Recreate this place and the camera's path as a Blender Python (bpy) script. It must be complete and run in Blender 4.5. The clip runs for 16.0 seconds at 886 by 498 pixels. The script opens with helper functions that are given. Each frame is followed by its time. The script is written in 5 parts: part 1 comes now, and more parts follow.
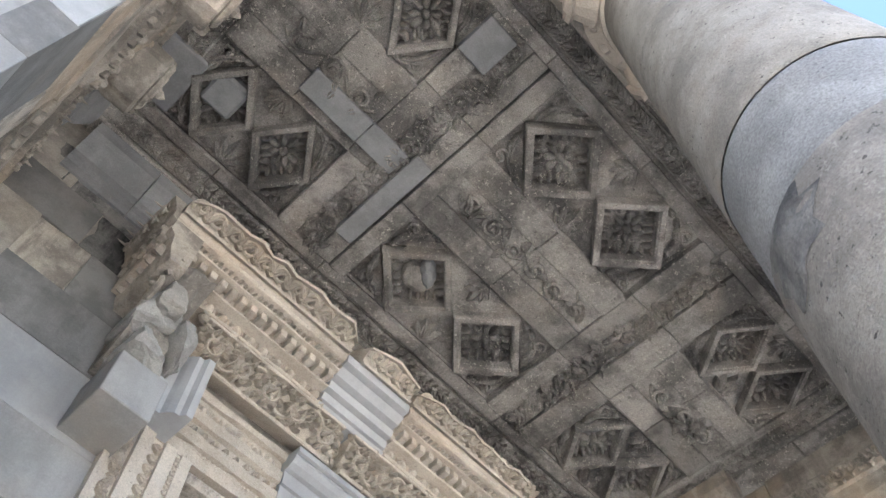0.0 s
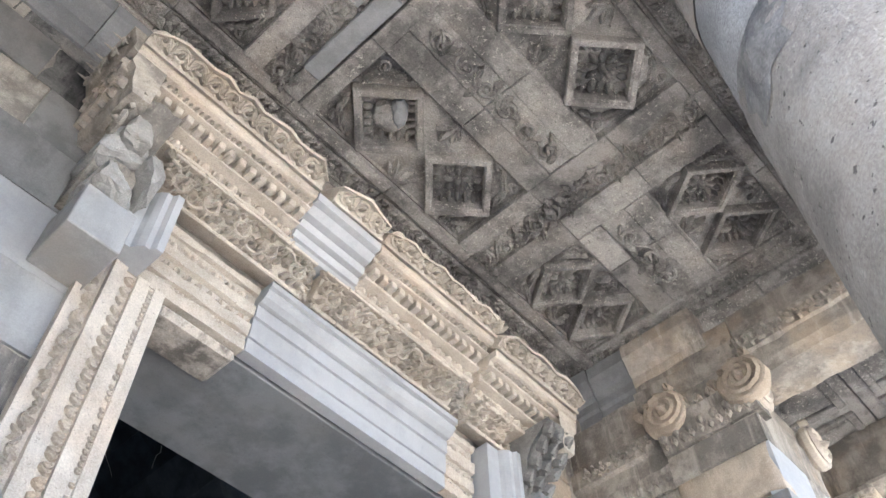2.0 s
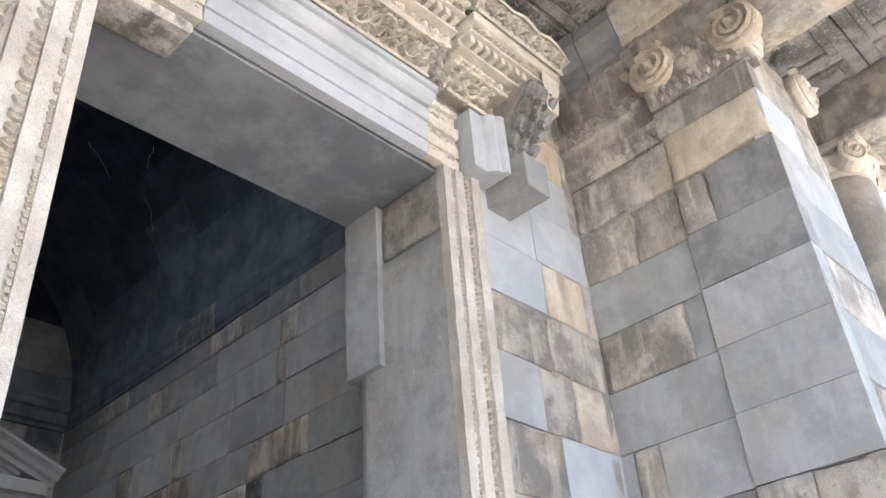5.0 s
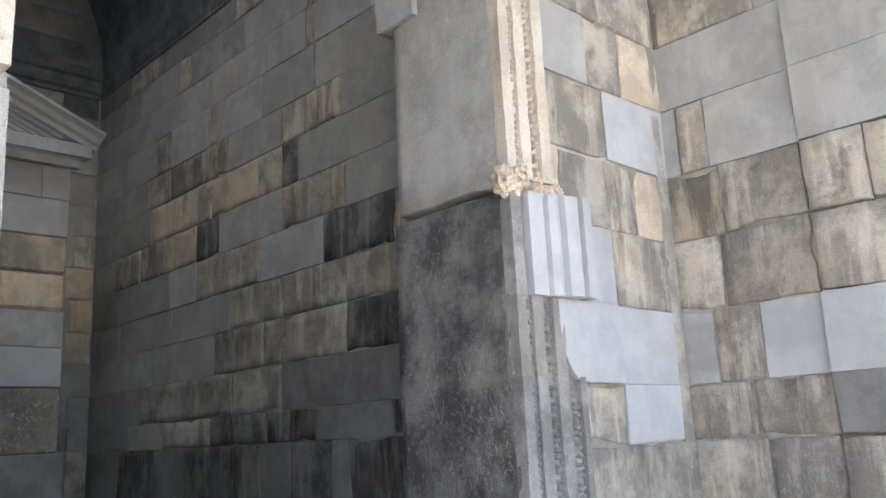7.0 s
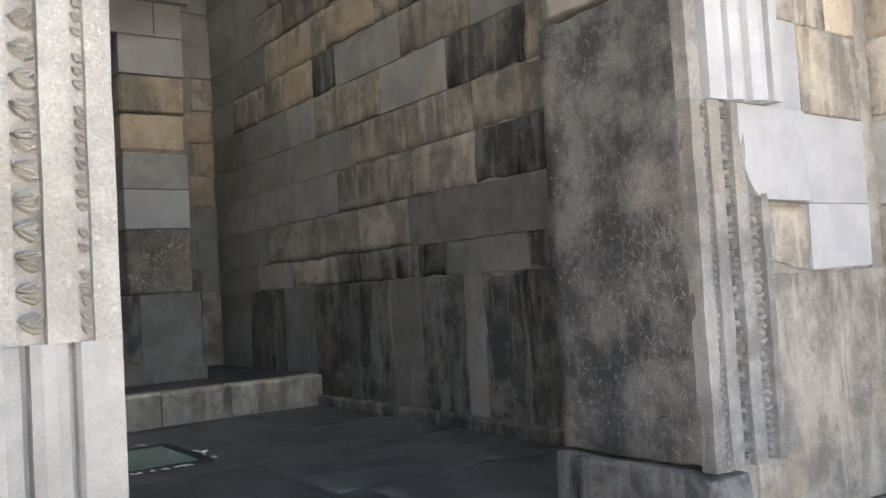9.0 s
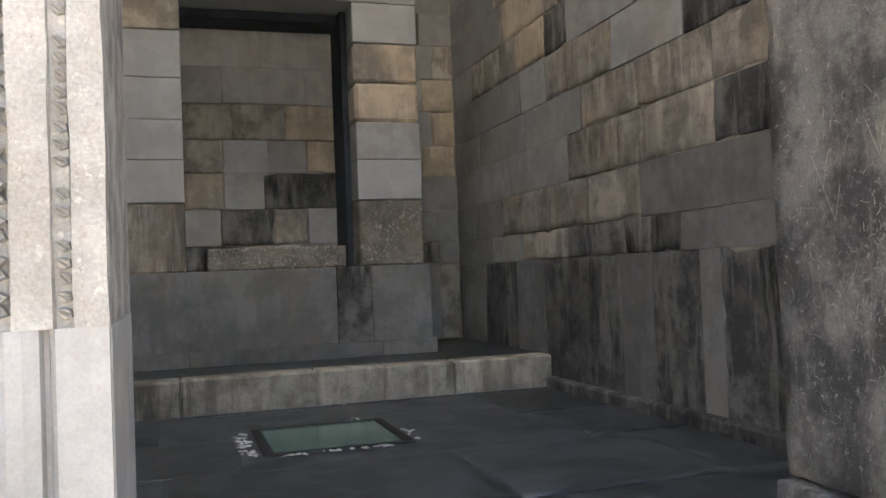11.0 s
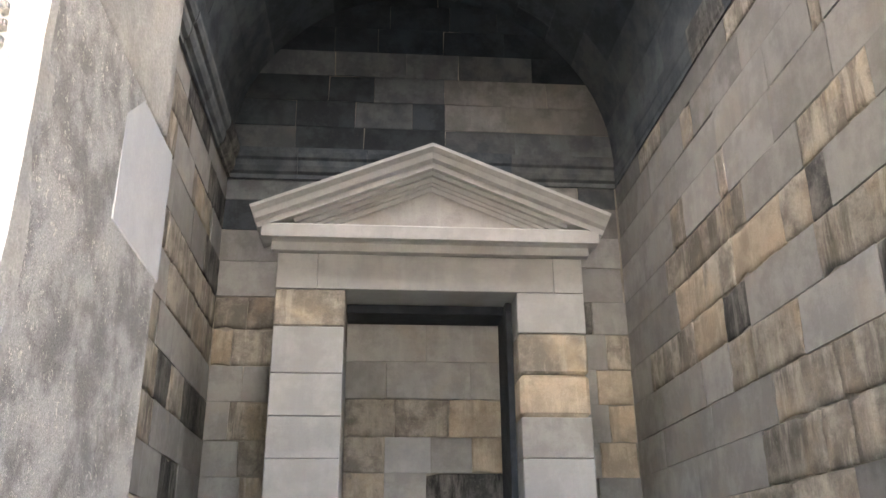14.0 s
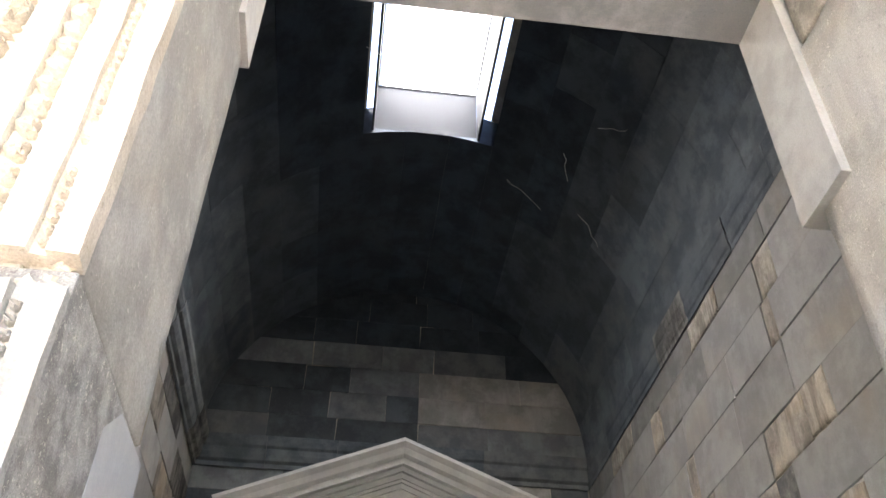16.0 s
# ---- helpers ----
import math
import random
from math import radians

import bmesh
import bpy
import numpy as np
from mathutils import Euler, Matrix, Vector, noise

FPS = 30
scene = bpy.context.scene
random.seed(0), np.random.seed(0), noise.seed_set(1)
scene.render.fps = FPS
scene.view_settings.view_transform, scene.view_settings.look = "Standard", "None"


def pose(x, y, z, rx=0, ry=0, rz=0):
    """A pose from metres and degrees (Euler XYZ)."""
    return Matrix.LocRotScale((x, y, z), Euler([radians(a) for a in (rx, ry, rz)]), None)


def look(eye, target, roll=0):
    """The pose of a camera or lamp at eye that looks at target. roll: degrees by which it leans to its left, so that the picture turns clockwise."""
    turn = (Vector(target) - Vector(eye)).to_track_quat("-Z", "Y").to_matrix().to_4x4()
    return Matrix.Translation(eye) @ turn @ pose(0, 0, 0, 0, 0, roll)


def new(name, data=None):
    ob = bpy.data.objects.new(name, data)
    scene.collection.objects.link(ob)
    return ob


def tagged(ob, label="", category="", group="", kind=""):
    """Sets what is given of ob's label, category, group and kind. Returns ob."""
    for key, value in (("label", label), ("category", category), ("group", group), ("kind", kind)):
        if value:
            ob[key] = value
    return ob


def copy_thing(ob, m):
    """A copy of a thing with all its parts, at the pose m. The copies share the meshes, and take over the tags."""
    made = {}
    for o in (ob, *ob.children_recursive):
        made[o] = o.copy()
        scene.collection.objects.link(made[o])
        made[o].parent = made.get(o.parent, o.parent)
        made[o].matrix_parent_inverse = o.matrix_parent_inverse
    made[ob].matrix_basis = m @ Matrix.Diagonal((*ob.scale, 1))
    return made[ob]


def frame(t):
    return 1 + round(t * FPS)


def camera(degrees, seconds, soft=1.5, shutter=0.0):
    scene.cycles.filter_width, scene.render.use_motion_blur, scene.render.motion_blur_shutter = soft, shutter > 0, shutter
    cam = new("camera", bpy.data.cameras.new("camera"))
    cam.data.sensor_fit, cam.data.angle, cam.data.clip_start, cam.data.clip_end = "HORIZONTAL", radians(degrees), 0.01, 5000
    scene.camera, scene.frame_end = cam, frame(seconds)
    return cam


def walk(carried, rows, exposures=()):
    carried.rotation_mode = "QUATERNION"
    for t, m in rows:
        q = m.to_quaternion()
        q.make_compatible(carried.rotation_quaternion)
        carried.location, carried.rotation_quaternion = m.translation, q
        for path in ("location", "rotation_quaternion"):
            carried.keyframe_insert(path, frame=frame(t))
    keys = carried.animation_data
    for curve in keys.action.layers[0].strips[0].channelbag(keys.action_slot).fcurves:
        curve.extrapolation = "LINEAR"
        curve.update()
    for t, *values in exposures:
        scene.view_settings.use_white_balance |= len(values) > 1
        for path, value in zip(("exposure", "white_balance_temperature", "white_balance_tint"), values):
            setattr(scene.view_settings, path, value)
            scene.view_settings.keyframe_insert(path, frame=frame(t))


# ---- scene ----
cam = camera(54.7, 16.0)
METRES, EYE, TILT, LEAN, TURN = 3.05, 1.38, 0.0, 0.0, -46.0
ROWS = [
    (0.0, 0.0, 0.0, 0.0, -0.73, 63.39, -0.37),
    (0.5, 0.0053, 0.0062, -0.0029, -1.33, 61.22, 0.16),
    (1.0, 0.0063, 0.0149, -0.0059, -1.89, 58.79, 0.48),
    (1.5, 0.0072, 0.0218, -0.0084, -2.08, 56.26, 0.65),
    (2.0, 0.0117, 0.027, -0.0109, -1.69, 53.54, 0.89),
    (2.5, 0.0151, 0.0342, -0.0126, -1.34, 50.4, 1.05),
    (3.0, 0.0192, 0.0421, -0.0156, -1.37, 47.63, 1.25),
    (3.5, 0.0228, 0.052, -0.0198, -1.46, 44.34, 1.61),
    (6.0, 0.0704, 0.1453, -0.0322, 2.33, 24.17, 4.33),
    (6.5, 0.0714, 0.1599, -0.0402, 2.65, 18.38, 3.69),
    (7.0, 0.0429, 0.1852, -0.051, 2.7, 12.54, 2.79),
    (7.5, -0.0027, 0.2146, -0.0615, 2.81, 7.46, 2.41),
    (8.0, -0.0227, 0.2389, -0.0691, 4.31, 4.18, 2.71),
    (10.5, 0.0154, 0.5358, -0.0685, 23.93, 2.5, 2.38),
    (11.0, 0.0417, 0.5956, -0.069, 28.52, 1.63, 2.25),
    (11.5, 0.0199, 0.657, -0.0754, 29.83, 0.9, 1.76),
    (12.0, -0.0071, 0.7105, -0.0667, 32.72, 2.42, 1.49),
    (12.5, -0.0067, 0.7804, -0.0585, 38.49, 5.57, 0.81),
    (13.0, 0.0072, 0.8278, -0.0448, 42.0, 9.55, 0.22),
    (13.5, 0.009, 0.8357, -0.0333, 41.97, 15.12, 0.35),
    (14.0, 0.012, 0.8302, -0.0262, 41.42, 21.32, 0.41),
    (14.5, 0.0208, 0.8203, -0.02, 40.57, 27.38, 0.13),
    (15.0, 0.0298, 0.8119, -0.0168, 40.06, 31.99, -0.03),
    (15.5, 0.0373, 0.804, -0.0152, 39.69, 36.08, -0.33),
    (16.0, 0.0412, 0.8024, -0.0138, 38.84, 40.31, -0.71),
]
EXPOSURES = [(0.0, 2.76, 5900, 12), (1.0, 2.95, 5850, 13), (2.5, 3.35, 5800, 13), (3.5, 3.4, 5800, 13), (6.0, 3.4, 6300, 13), (7.0, 3.55, 6450, 13), (7.5, 3.5, 6600, 13), (8.0, 3.6, 6850, 13), (10.5, 3.85, 7400, 16), (11.5, 4.1, 7500, 16), (12.0, 4.3, 7700, 17), (12.5, 4.5, 7900, 18), (13.5, 4.9, 7700, 18), (14.5, 4.92, 7300, 17), (15.5, 4.65, 7200, 16), (16.0, 4.6, 7100, 15)]
walk(cam, [(t, pose(-2.43, -3.05, EYE, TILT, LEAN, TURN) @ pose(METRES * x, METRES * y, METRES * z, 90 + pitch, roll, yaw)) for t, x, y, z, yaw, pitch, roll in ROWS],
     exposures=EXPOSURES)

# ---- sky and sun: sun falls on the front strip of the porch floor and on the ground ----
SUN_ELEVATION, SUN_AZIMUTH = 48.0, 262.0
world = bpy.data.worlds.new("sky")
scene.world = world
world.use_nodes = True
wn, wl = world.node_tree.nodes, world.node_tree.links
sky = wn.new("ShaderNodeTexSky")
sky.sky_type, sky.sun_disc = "NISHITA", False
sky.sun_elevation, sky.sun_rotation = radians(SUN_ELEVATION), radians(SUN_AZIMUTH)
wl.new(sky.outputs["Color"], wn["Background"].inputs["Color"])
wn["Background"].inputs["Strength"].default_value = 0.10
sun_data = bpy.data.lights.new("sun", "SUN")
sun_data.energy, sun_data.angle, sun_data.color = 5.0, radians(0.5), (1.0, 0.95, 0.88)
sun = new("sun", sun_data)
sa, se = radians(SUN_AZIMUTH), radians(SUN_ELEVATION)
sun.matrix_world = look((0, 0, 30), Vector((0, 0, 30)) - Vector((math.sin(sa) * math.cos(se), math.cos(sa) * math.cos(se), math.sin(se))))


# ---- materials ----
def stone(name, dark, light, tint, tint_amount=0.35, streak=0.3, speck=0.0, rough=0.9, bump=0.25, spread=0.25, grain=0.3, scratch=0.0, island=0.0, size=1.0, pit=0.0):
    """Basalt: two tones in soft patches, a tint in stains, streaks that run down, fine grain; each block differs."""
    m = bpy.data.materials.new(name)
    m.use_nodes = True
    n, l = m.node_tree.nodes, m.node_tree.links
    b = n["Principled BSDF"]
    b.inputs["Roughness"].default_value = rough
    geo, info = n.new("ShaderNodeNewGeometry"), n.new("ShaderNodeObjectInfo")
    shift = n.new("ShaderNodeVectorMath")
    shift.operation = "MULTIPLY_ADD"
    ran = n.new("ShaderNodeCombineXYZ")
    for k in range(3):
        l.new(info.outputs["Random"], ran.inputs[k])
    l.new(ran.outputs[0], shift.inputs[0])
    shift.inputs[1].default_value = (37.0, 53.0, 71.0)
    l.new(geo.outputs["Position"], shift.inputs[2])

    def tex(scale, detail=4.0, stretch=(1, 1, 1), roughness=0.55, turn=(0, 0, 0)):
        mp, t = n.new("ShaderNodeMapping"), n.new("ShaderNodeTexNoise")
        mp.inputs["Scale"].default_value, mp.inputs["Rotation"].default_value = stretch, turn
        l.new(shift.outputs[0], mp.inputs["Vector"])
        l.new(mp.outputs[0], t.inputs["Vector"])
        t.inputs["Scale"].default_value, t.inputs["Detail"].default_value, t.inputs["Roughness"].default_value = scale * size, detail, roughness
        return t.outputs["Fac"]

    def ramp(fac, a, z, lo=0.0, hi=1.0):
        r = n.new("ShaderNodeMapRange")
        r.interpolation_type = "SMOOTHSTEP"
        l.new(fac, r.inputs["Value"])
        for k, v in zip(("From Min", "From Max", "To Min", "To Max"), (a, z, lo, hi)):
            r.inputs[k].default_value = v
        return r.outputs[0]

    def mix(fac, a, z, mode="MIX"):
        x = n.new("ShaderNodeMix")
        x.data_type, x.blend_type = "RGBA", mode
        for sock, v in ((x.inputs["Factor"], fac), (x.inputs["A"], a), (x.inputs["B"], z)):
            if isinstance(v, (float, int)):
                sock.default_value = v
            elif isinstance(v, tuple):
                sock.default_value = (*v, 1)
            else:
                l.new(v, sock)
        return x.outputs["Result"]

    patch = ramp(tex(2.6, 8.0, roughness=0.68), 0.39, 0.61)
    col = mix(patch, dark, light)
    if tint_amount:
        col = mix(ramp(tex(1.7, 5.0), 0.5, 0.72, 0.0, tint_amount), col, tint)
    if streak:
        where = ramp(tex(1.3, 4.0), 0.42, 0.62)
        runs = n.new("ShaderNodeMath")
        runs.operation = "MULTIPLY"
        l.new(where, runs.inputs[0])
        l.new(ramp(tex(1.0, 6.0, (5.5, 5.5, 1.0), 0.68), 0.42, 0.62, 0.0, streak), runs.inputs[1])
        col = mix(runs.outputs[0], col, tuple(c * 0.3 for c in dark))
        col = mix(ramp(tex(1.0, 5.0, (11.0, 11.0, 1.1), 0.62), 0.54, 0.66, 0.0, streak * 0.5), col, tuple(min(1.0, c * 1.3) for c in light))
        col = mix(ramp(tex(6.0, 6.0, roughness=0.7), 0.56, 0.72, 0.0, streak * 0.7), col, tuple(c * 0.45 for c in dark))
    fine = tex(120.0, 4.0, roughness=0.65)
    col = mix(grain, col, mix(ramp(fine, 0.3, 0.72), (0.55, 0.55, 0.55), (1.42, 1.42, 1.42)), "MULTIPLY")
    if scratch:
        for turn, reach in (((0.5, 0.25, 0.3), 0.60), ((-0.35, 0.0, -0.25), 0.61), ((0.1, -0.5, 0.1), 0.62)):
            col = mix(ramp(tex(1.0, 4.0, (60.0, 60.0, 16.0), 0.7, turn), reach, reach + 0.1, 0.0, scratch), col, (0.42, 0.40, 0.37))
    holes = ramp(tex(48.0, 3.0, roughness=0.6), 0.64, 0.69, 0.0, pit) if pit else None
    if pit:
        col = mix(holes, col, tuple(c * 0.35 for c in dark))
    if speck:
        dots = n.new("ShaderNodeMath")
        dots.operation = "MULTIPLY"
        rare = 0.545 if speck > 0.94 else 0.567 if speck > 0.75 else 0.58
        l.new(ramp(tex(30.0, 6.0, roughness=0.8), rare, rare + 0.05, 0.0, speck), dots.inputs[0])
        l.new(ramp(tex(1.9, 5.0, roughness=0.7), 0.42, 0.58, 0.2, 1.0), dots.inputs[1])
        col = mix(dots.outputs[0], col, (0.62, 0.58, 0.5))
    var = n.new("ShaderNodeMapRange")
    l.new(info.outputs["Random"], var.inputs["Value"])
    var.inputs["To Min"].default_value, var.inputs["To Max"].default_value = 1.0 - spread, 1.0 + spread
    grey = n.new("ShaderNodeCombineXYZ")
    for k in range(3):
        l.new(var.outputs[0], grey.inputs[k])
    col = mix(1.0, col, grey.outputs[0], "MULTIPLY")
    if island:
        isl, gi = n.new("ShaderNodeMapRange"), n.new("ShaderNodeCombineXYZ")
        l.new(geo.outputs["Random Per Island"], isl.inputs["Value"])
        isl.inputs["To Min"].default_value, isl.inputs["To Max"].default_value = 1.0 - island, 1.0 + island
        for k in range(3):
            l.new(isl.outputs[0], gi.inputs[k])
        col = mix(1.0, col, gi.outputs[0], "MULTIPLY")
    l.new(col, b.inputs["Base Color"])
    bp, add = n.new("ShaderNodeBump"), n.new("ShaderNodeMath")
    add.operation = "MULTIPLY_ADD"
    l.new(tex(9.0, 6.0, roughness=0.7), add.inputs[0])
    add.inputs[1].default_value = 2.5
    l.new(fine, add.inputs[2])
    height = add.outputs[0]
    if pit:
        sink = n.new("ShaderNodeMath")
        sink.operation = "MULTIPLY_ADD"
        l.new(holes, sink.inputs[0])
        sink.inputs[1].default_value = -1.6
        l.new(height, sink.inputs[2])
        height = sink.outputs[0]
    bp.inputs["Strength"].default_value, bp.inputs["Distance"].default_value = bump, 0.012
    l.new(height, bp.inputs["Height"])
    l.new(bp.outputs[0], b.inputs["Normal"])
    return m


NEW = stone("new_grey_basalt", (0.26, 0.256, 0.248), (0.345, 0.34, 0.332), (0.35, 0.305, 0.255), 0.5, 0.16, 0.0, 0.8, 0.12, 0.15, 0.15)
PALE = stone("pale_grey_basalt", (0.35, 0.355, 0.362), (0.42, 0.425, 0.43), (0.37, 0.35, 0.325), 0.35, 0.1, 0.0, 0.8, 0.1, 0.08, 0.1)
OLD = stone("old_brown_basalt", (0.205, 0.186, 0.163), (0.44, 0.398, 0.342), (0.53, 0.415, 0.29), 0.6, 0.75, 0.25, 0.92, 0.5, 0.18, 0.3, pit=0.2)
OCHRE = stone("ochre_basalt", (0.37, 0.305, 0.235), (0.53, 0.45, 0.355), (0.56, 0.43, 0.31), 0.55, 0.45, 0.3, 0.92, 0.45, 0.15, 0.35, pit=0.2)
DARK = stone("soot_stained_basalt", (0.052, 0.053, 0.053), (0.19, 0.184, 0.174), (0.28, 0.25, 0.21), 0.4, 1.0, 0.15, 0.9, 0.5, 0.25, 0.4)
CARVED = stone("carved_cream_basalt", (0.43, 0.38, 0.315), (0.58, 0.524, 0.444), (0.54, 0.43, 0.315), 0.5, 0.2, 0.2, 0.92, 0.5, 0.08, 0.3, pit=0.4)
COFFER = stone("coffer_grey_basalt", (0.14, 0.132, 0.122), (0.385, 0.361, 0.33), (0.47, 0.41, 0.345), 0.5, 0.25, 0.9, 0.92, 0.9, 0.0, 0.65, 0.0, 0.2, pit=0.65)
PATCHED = stone("ceiling_patch_stone", (0.20, 0.203, 0.206), (0.28, 0.283, 0.286), (0.26, 0.25, 0.235), 0.3, 0.15, 0.1, 0.85, 0.2, 0.08, 0.25)
# sooty stone in three tones, with steps of shade put into the colour
SOOT_SHADE = stone("soot_deep_shade_basalt", (0.012, 0.018, 0.027), (0.029, 0.04, 0.055), (0.043, 0.052, 0.064), 0.4, 0.0, 0.03, 0.88, 0.3, 0.2, 0.25, 0.0, 0.2)
SOOT_FAINT_SHADE = stone("soot_faint_shade_basalt", (0.048, 0.06, 0.073), (0.09, 0.108, 0.124), (0.12, 0.126, 0.128), 0.4, 0.0, 0.05, 0.88, 0.3, 0.2, 0.25, 0.0, 0.15)
SOOT_HALF_SHADE = stone("soot_half_shade_basalt", (0.027, 0.035, 0.045), (0.052, 0.065, 0.078), (0.075, 0.082, 0.088), 0.4, 0.0, 0.05, 0.88, 0.3, 0.2, 0.25, 0.0, 0.15)
# smoke tone with the dimness of the upper wall put into it
DIM = stone("dim_smoke_shade_basalt", (0.078, 0.089, 0.099), (0.135, 0.15, 0.162), (0.16, 0.158, 0.15), 0.4, 0.15, 0.0, 0.85, 0.2, 0.22, 0.2)
MORTAR = stone("joint_mortar", (0.24, 0.222, 0.196), (0.42, 0.386, 0.336), (0.40, 0.335, 0.26), 0.3, 0.0, 0.0, 0.95, 0.5, 0.0)
# darker tone of the new grey stone
MID = stone("mid_grey_basalt", (0.155, 0.152, 0.147), (0.235, 0.231, 0.224), (0.24, 0.21, 0.175), 0.5, 0.25, 0.0, 0.85, 0.2, 0.16, 0.2)
LINTEL = stone("dark_blue_grey_lintel", (0.14, 0.149, 0.156), (0.222, 0.231, 0.238), (0.21, 0.205, 0.195), 0.45, 0.0, 0.0, 0.85, 0.15, 0.05, 0.15, pit=0.2)
GREYED = stone("greyed_carved_basalt", (0.16, 0.154, 0.145), (0.31, 0.298, 0.28), (0.34, 0.295, 0.24), 0.4, 0.3, 0.2, 0.9, 0.4, 0.05, 0.3, pit=0.3)
# floor tone lowered to offset the lamp added in the skylight
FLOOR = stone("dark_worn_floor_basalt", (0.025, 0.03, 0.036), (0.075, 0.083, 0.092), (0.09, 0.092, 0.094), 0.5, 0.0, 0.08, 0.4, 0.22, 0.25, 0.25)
GRAINY = stone("grainy_jamb_basalt", (0.27, 0.26, 0.243), (0.38, 0.369, 0.347), (0.38, 0.325, 0.26), 0.45, 0.15, 0.45, 0.9, 0.4, 0.06, 0.3, 0.0, pit=0.25)
SCRATCHED = stone("dark_scratched_basalt", (0.05, 0.05, 0.05), (0.185, 0.18, 0.171), (0.37, 0.333, 0.285), 0.6, 0.45, 0.3, 0.85, 0.6, 0.05, 0.4, 0.12)
# paving out of view, toned pale to bounce sun through the door
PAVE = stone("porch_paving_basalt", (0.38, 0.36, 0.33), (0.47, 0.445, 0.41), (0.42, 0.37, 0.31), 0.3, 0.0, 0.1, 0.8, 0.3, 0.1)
SHAFT = stone("column_shaft_basalt", (0.2, 0.183, 0.16), (0.32, 0.295, 0.26), (0.36, 0.295, 0.235), 0.45, 0.12, 0.2, 0.92, 0.55, 0.1, 0.35, pit=0.9)
DRUM = stone("brushed_grey_drum", (0.19, 0.189, 0.187), (0.275, 0.274, 0.27), (0.29, 0.27, 0.25), 0.3, 0.0, 0.0, 0.85, 0.5, 0.05, 0.55, 0.0, pit=0.5)
STAINED = stone("stained_jamb_basalt", (0.175, 0.17, 0.162), (0.36, 0.352, 0.336), (0.31, 0.28, 0.24), 0.25, 0.0, 0.9, 0.9, 0.6, 0.0, 0.6, 0.2, size=2.2, pit=0.6)
SPECKLED = stone("pale_speckled_basalt", (0.15, 0.137, 0.12), (0.31, 0.28, 0.245), (0.36, 0.28, 0.21), 0.5, 0.4, 0.95, 0.9, 0.7, 0.1, 0.45, pit=0.3)
WORN = stone("worn_tan_step_basalt", (0.28, 0.25, 0.21), (0.54, 0.49, 0.42), (0.50, 0.39, 0.28), 0.5, 0.7, 0.3, 0.85, 0.5, 0.15, 0.45, pit=0.2)
# ground out of view, kept bright so that it bounces sun inward
GROUND = stone("pale_gravel_ground", (0.34, 0.31, 0.26), (0.46, 0.42, 0.35), (0.40, 0.36, 0.28), 0.3, 0.0, 0.3, 0.95, 0.4, 0.0)


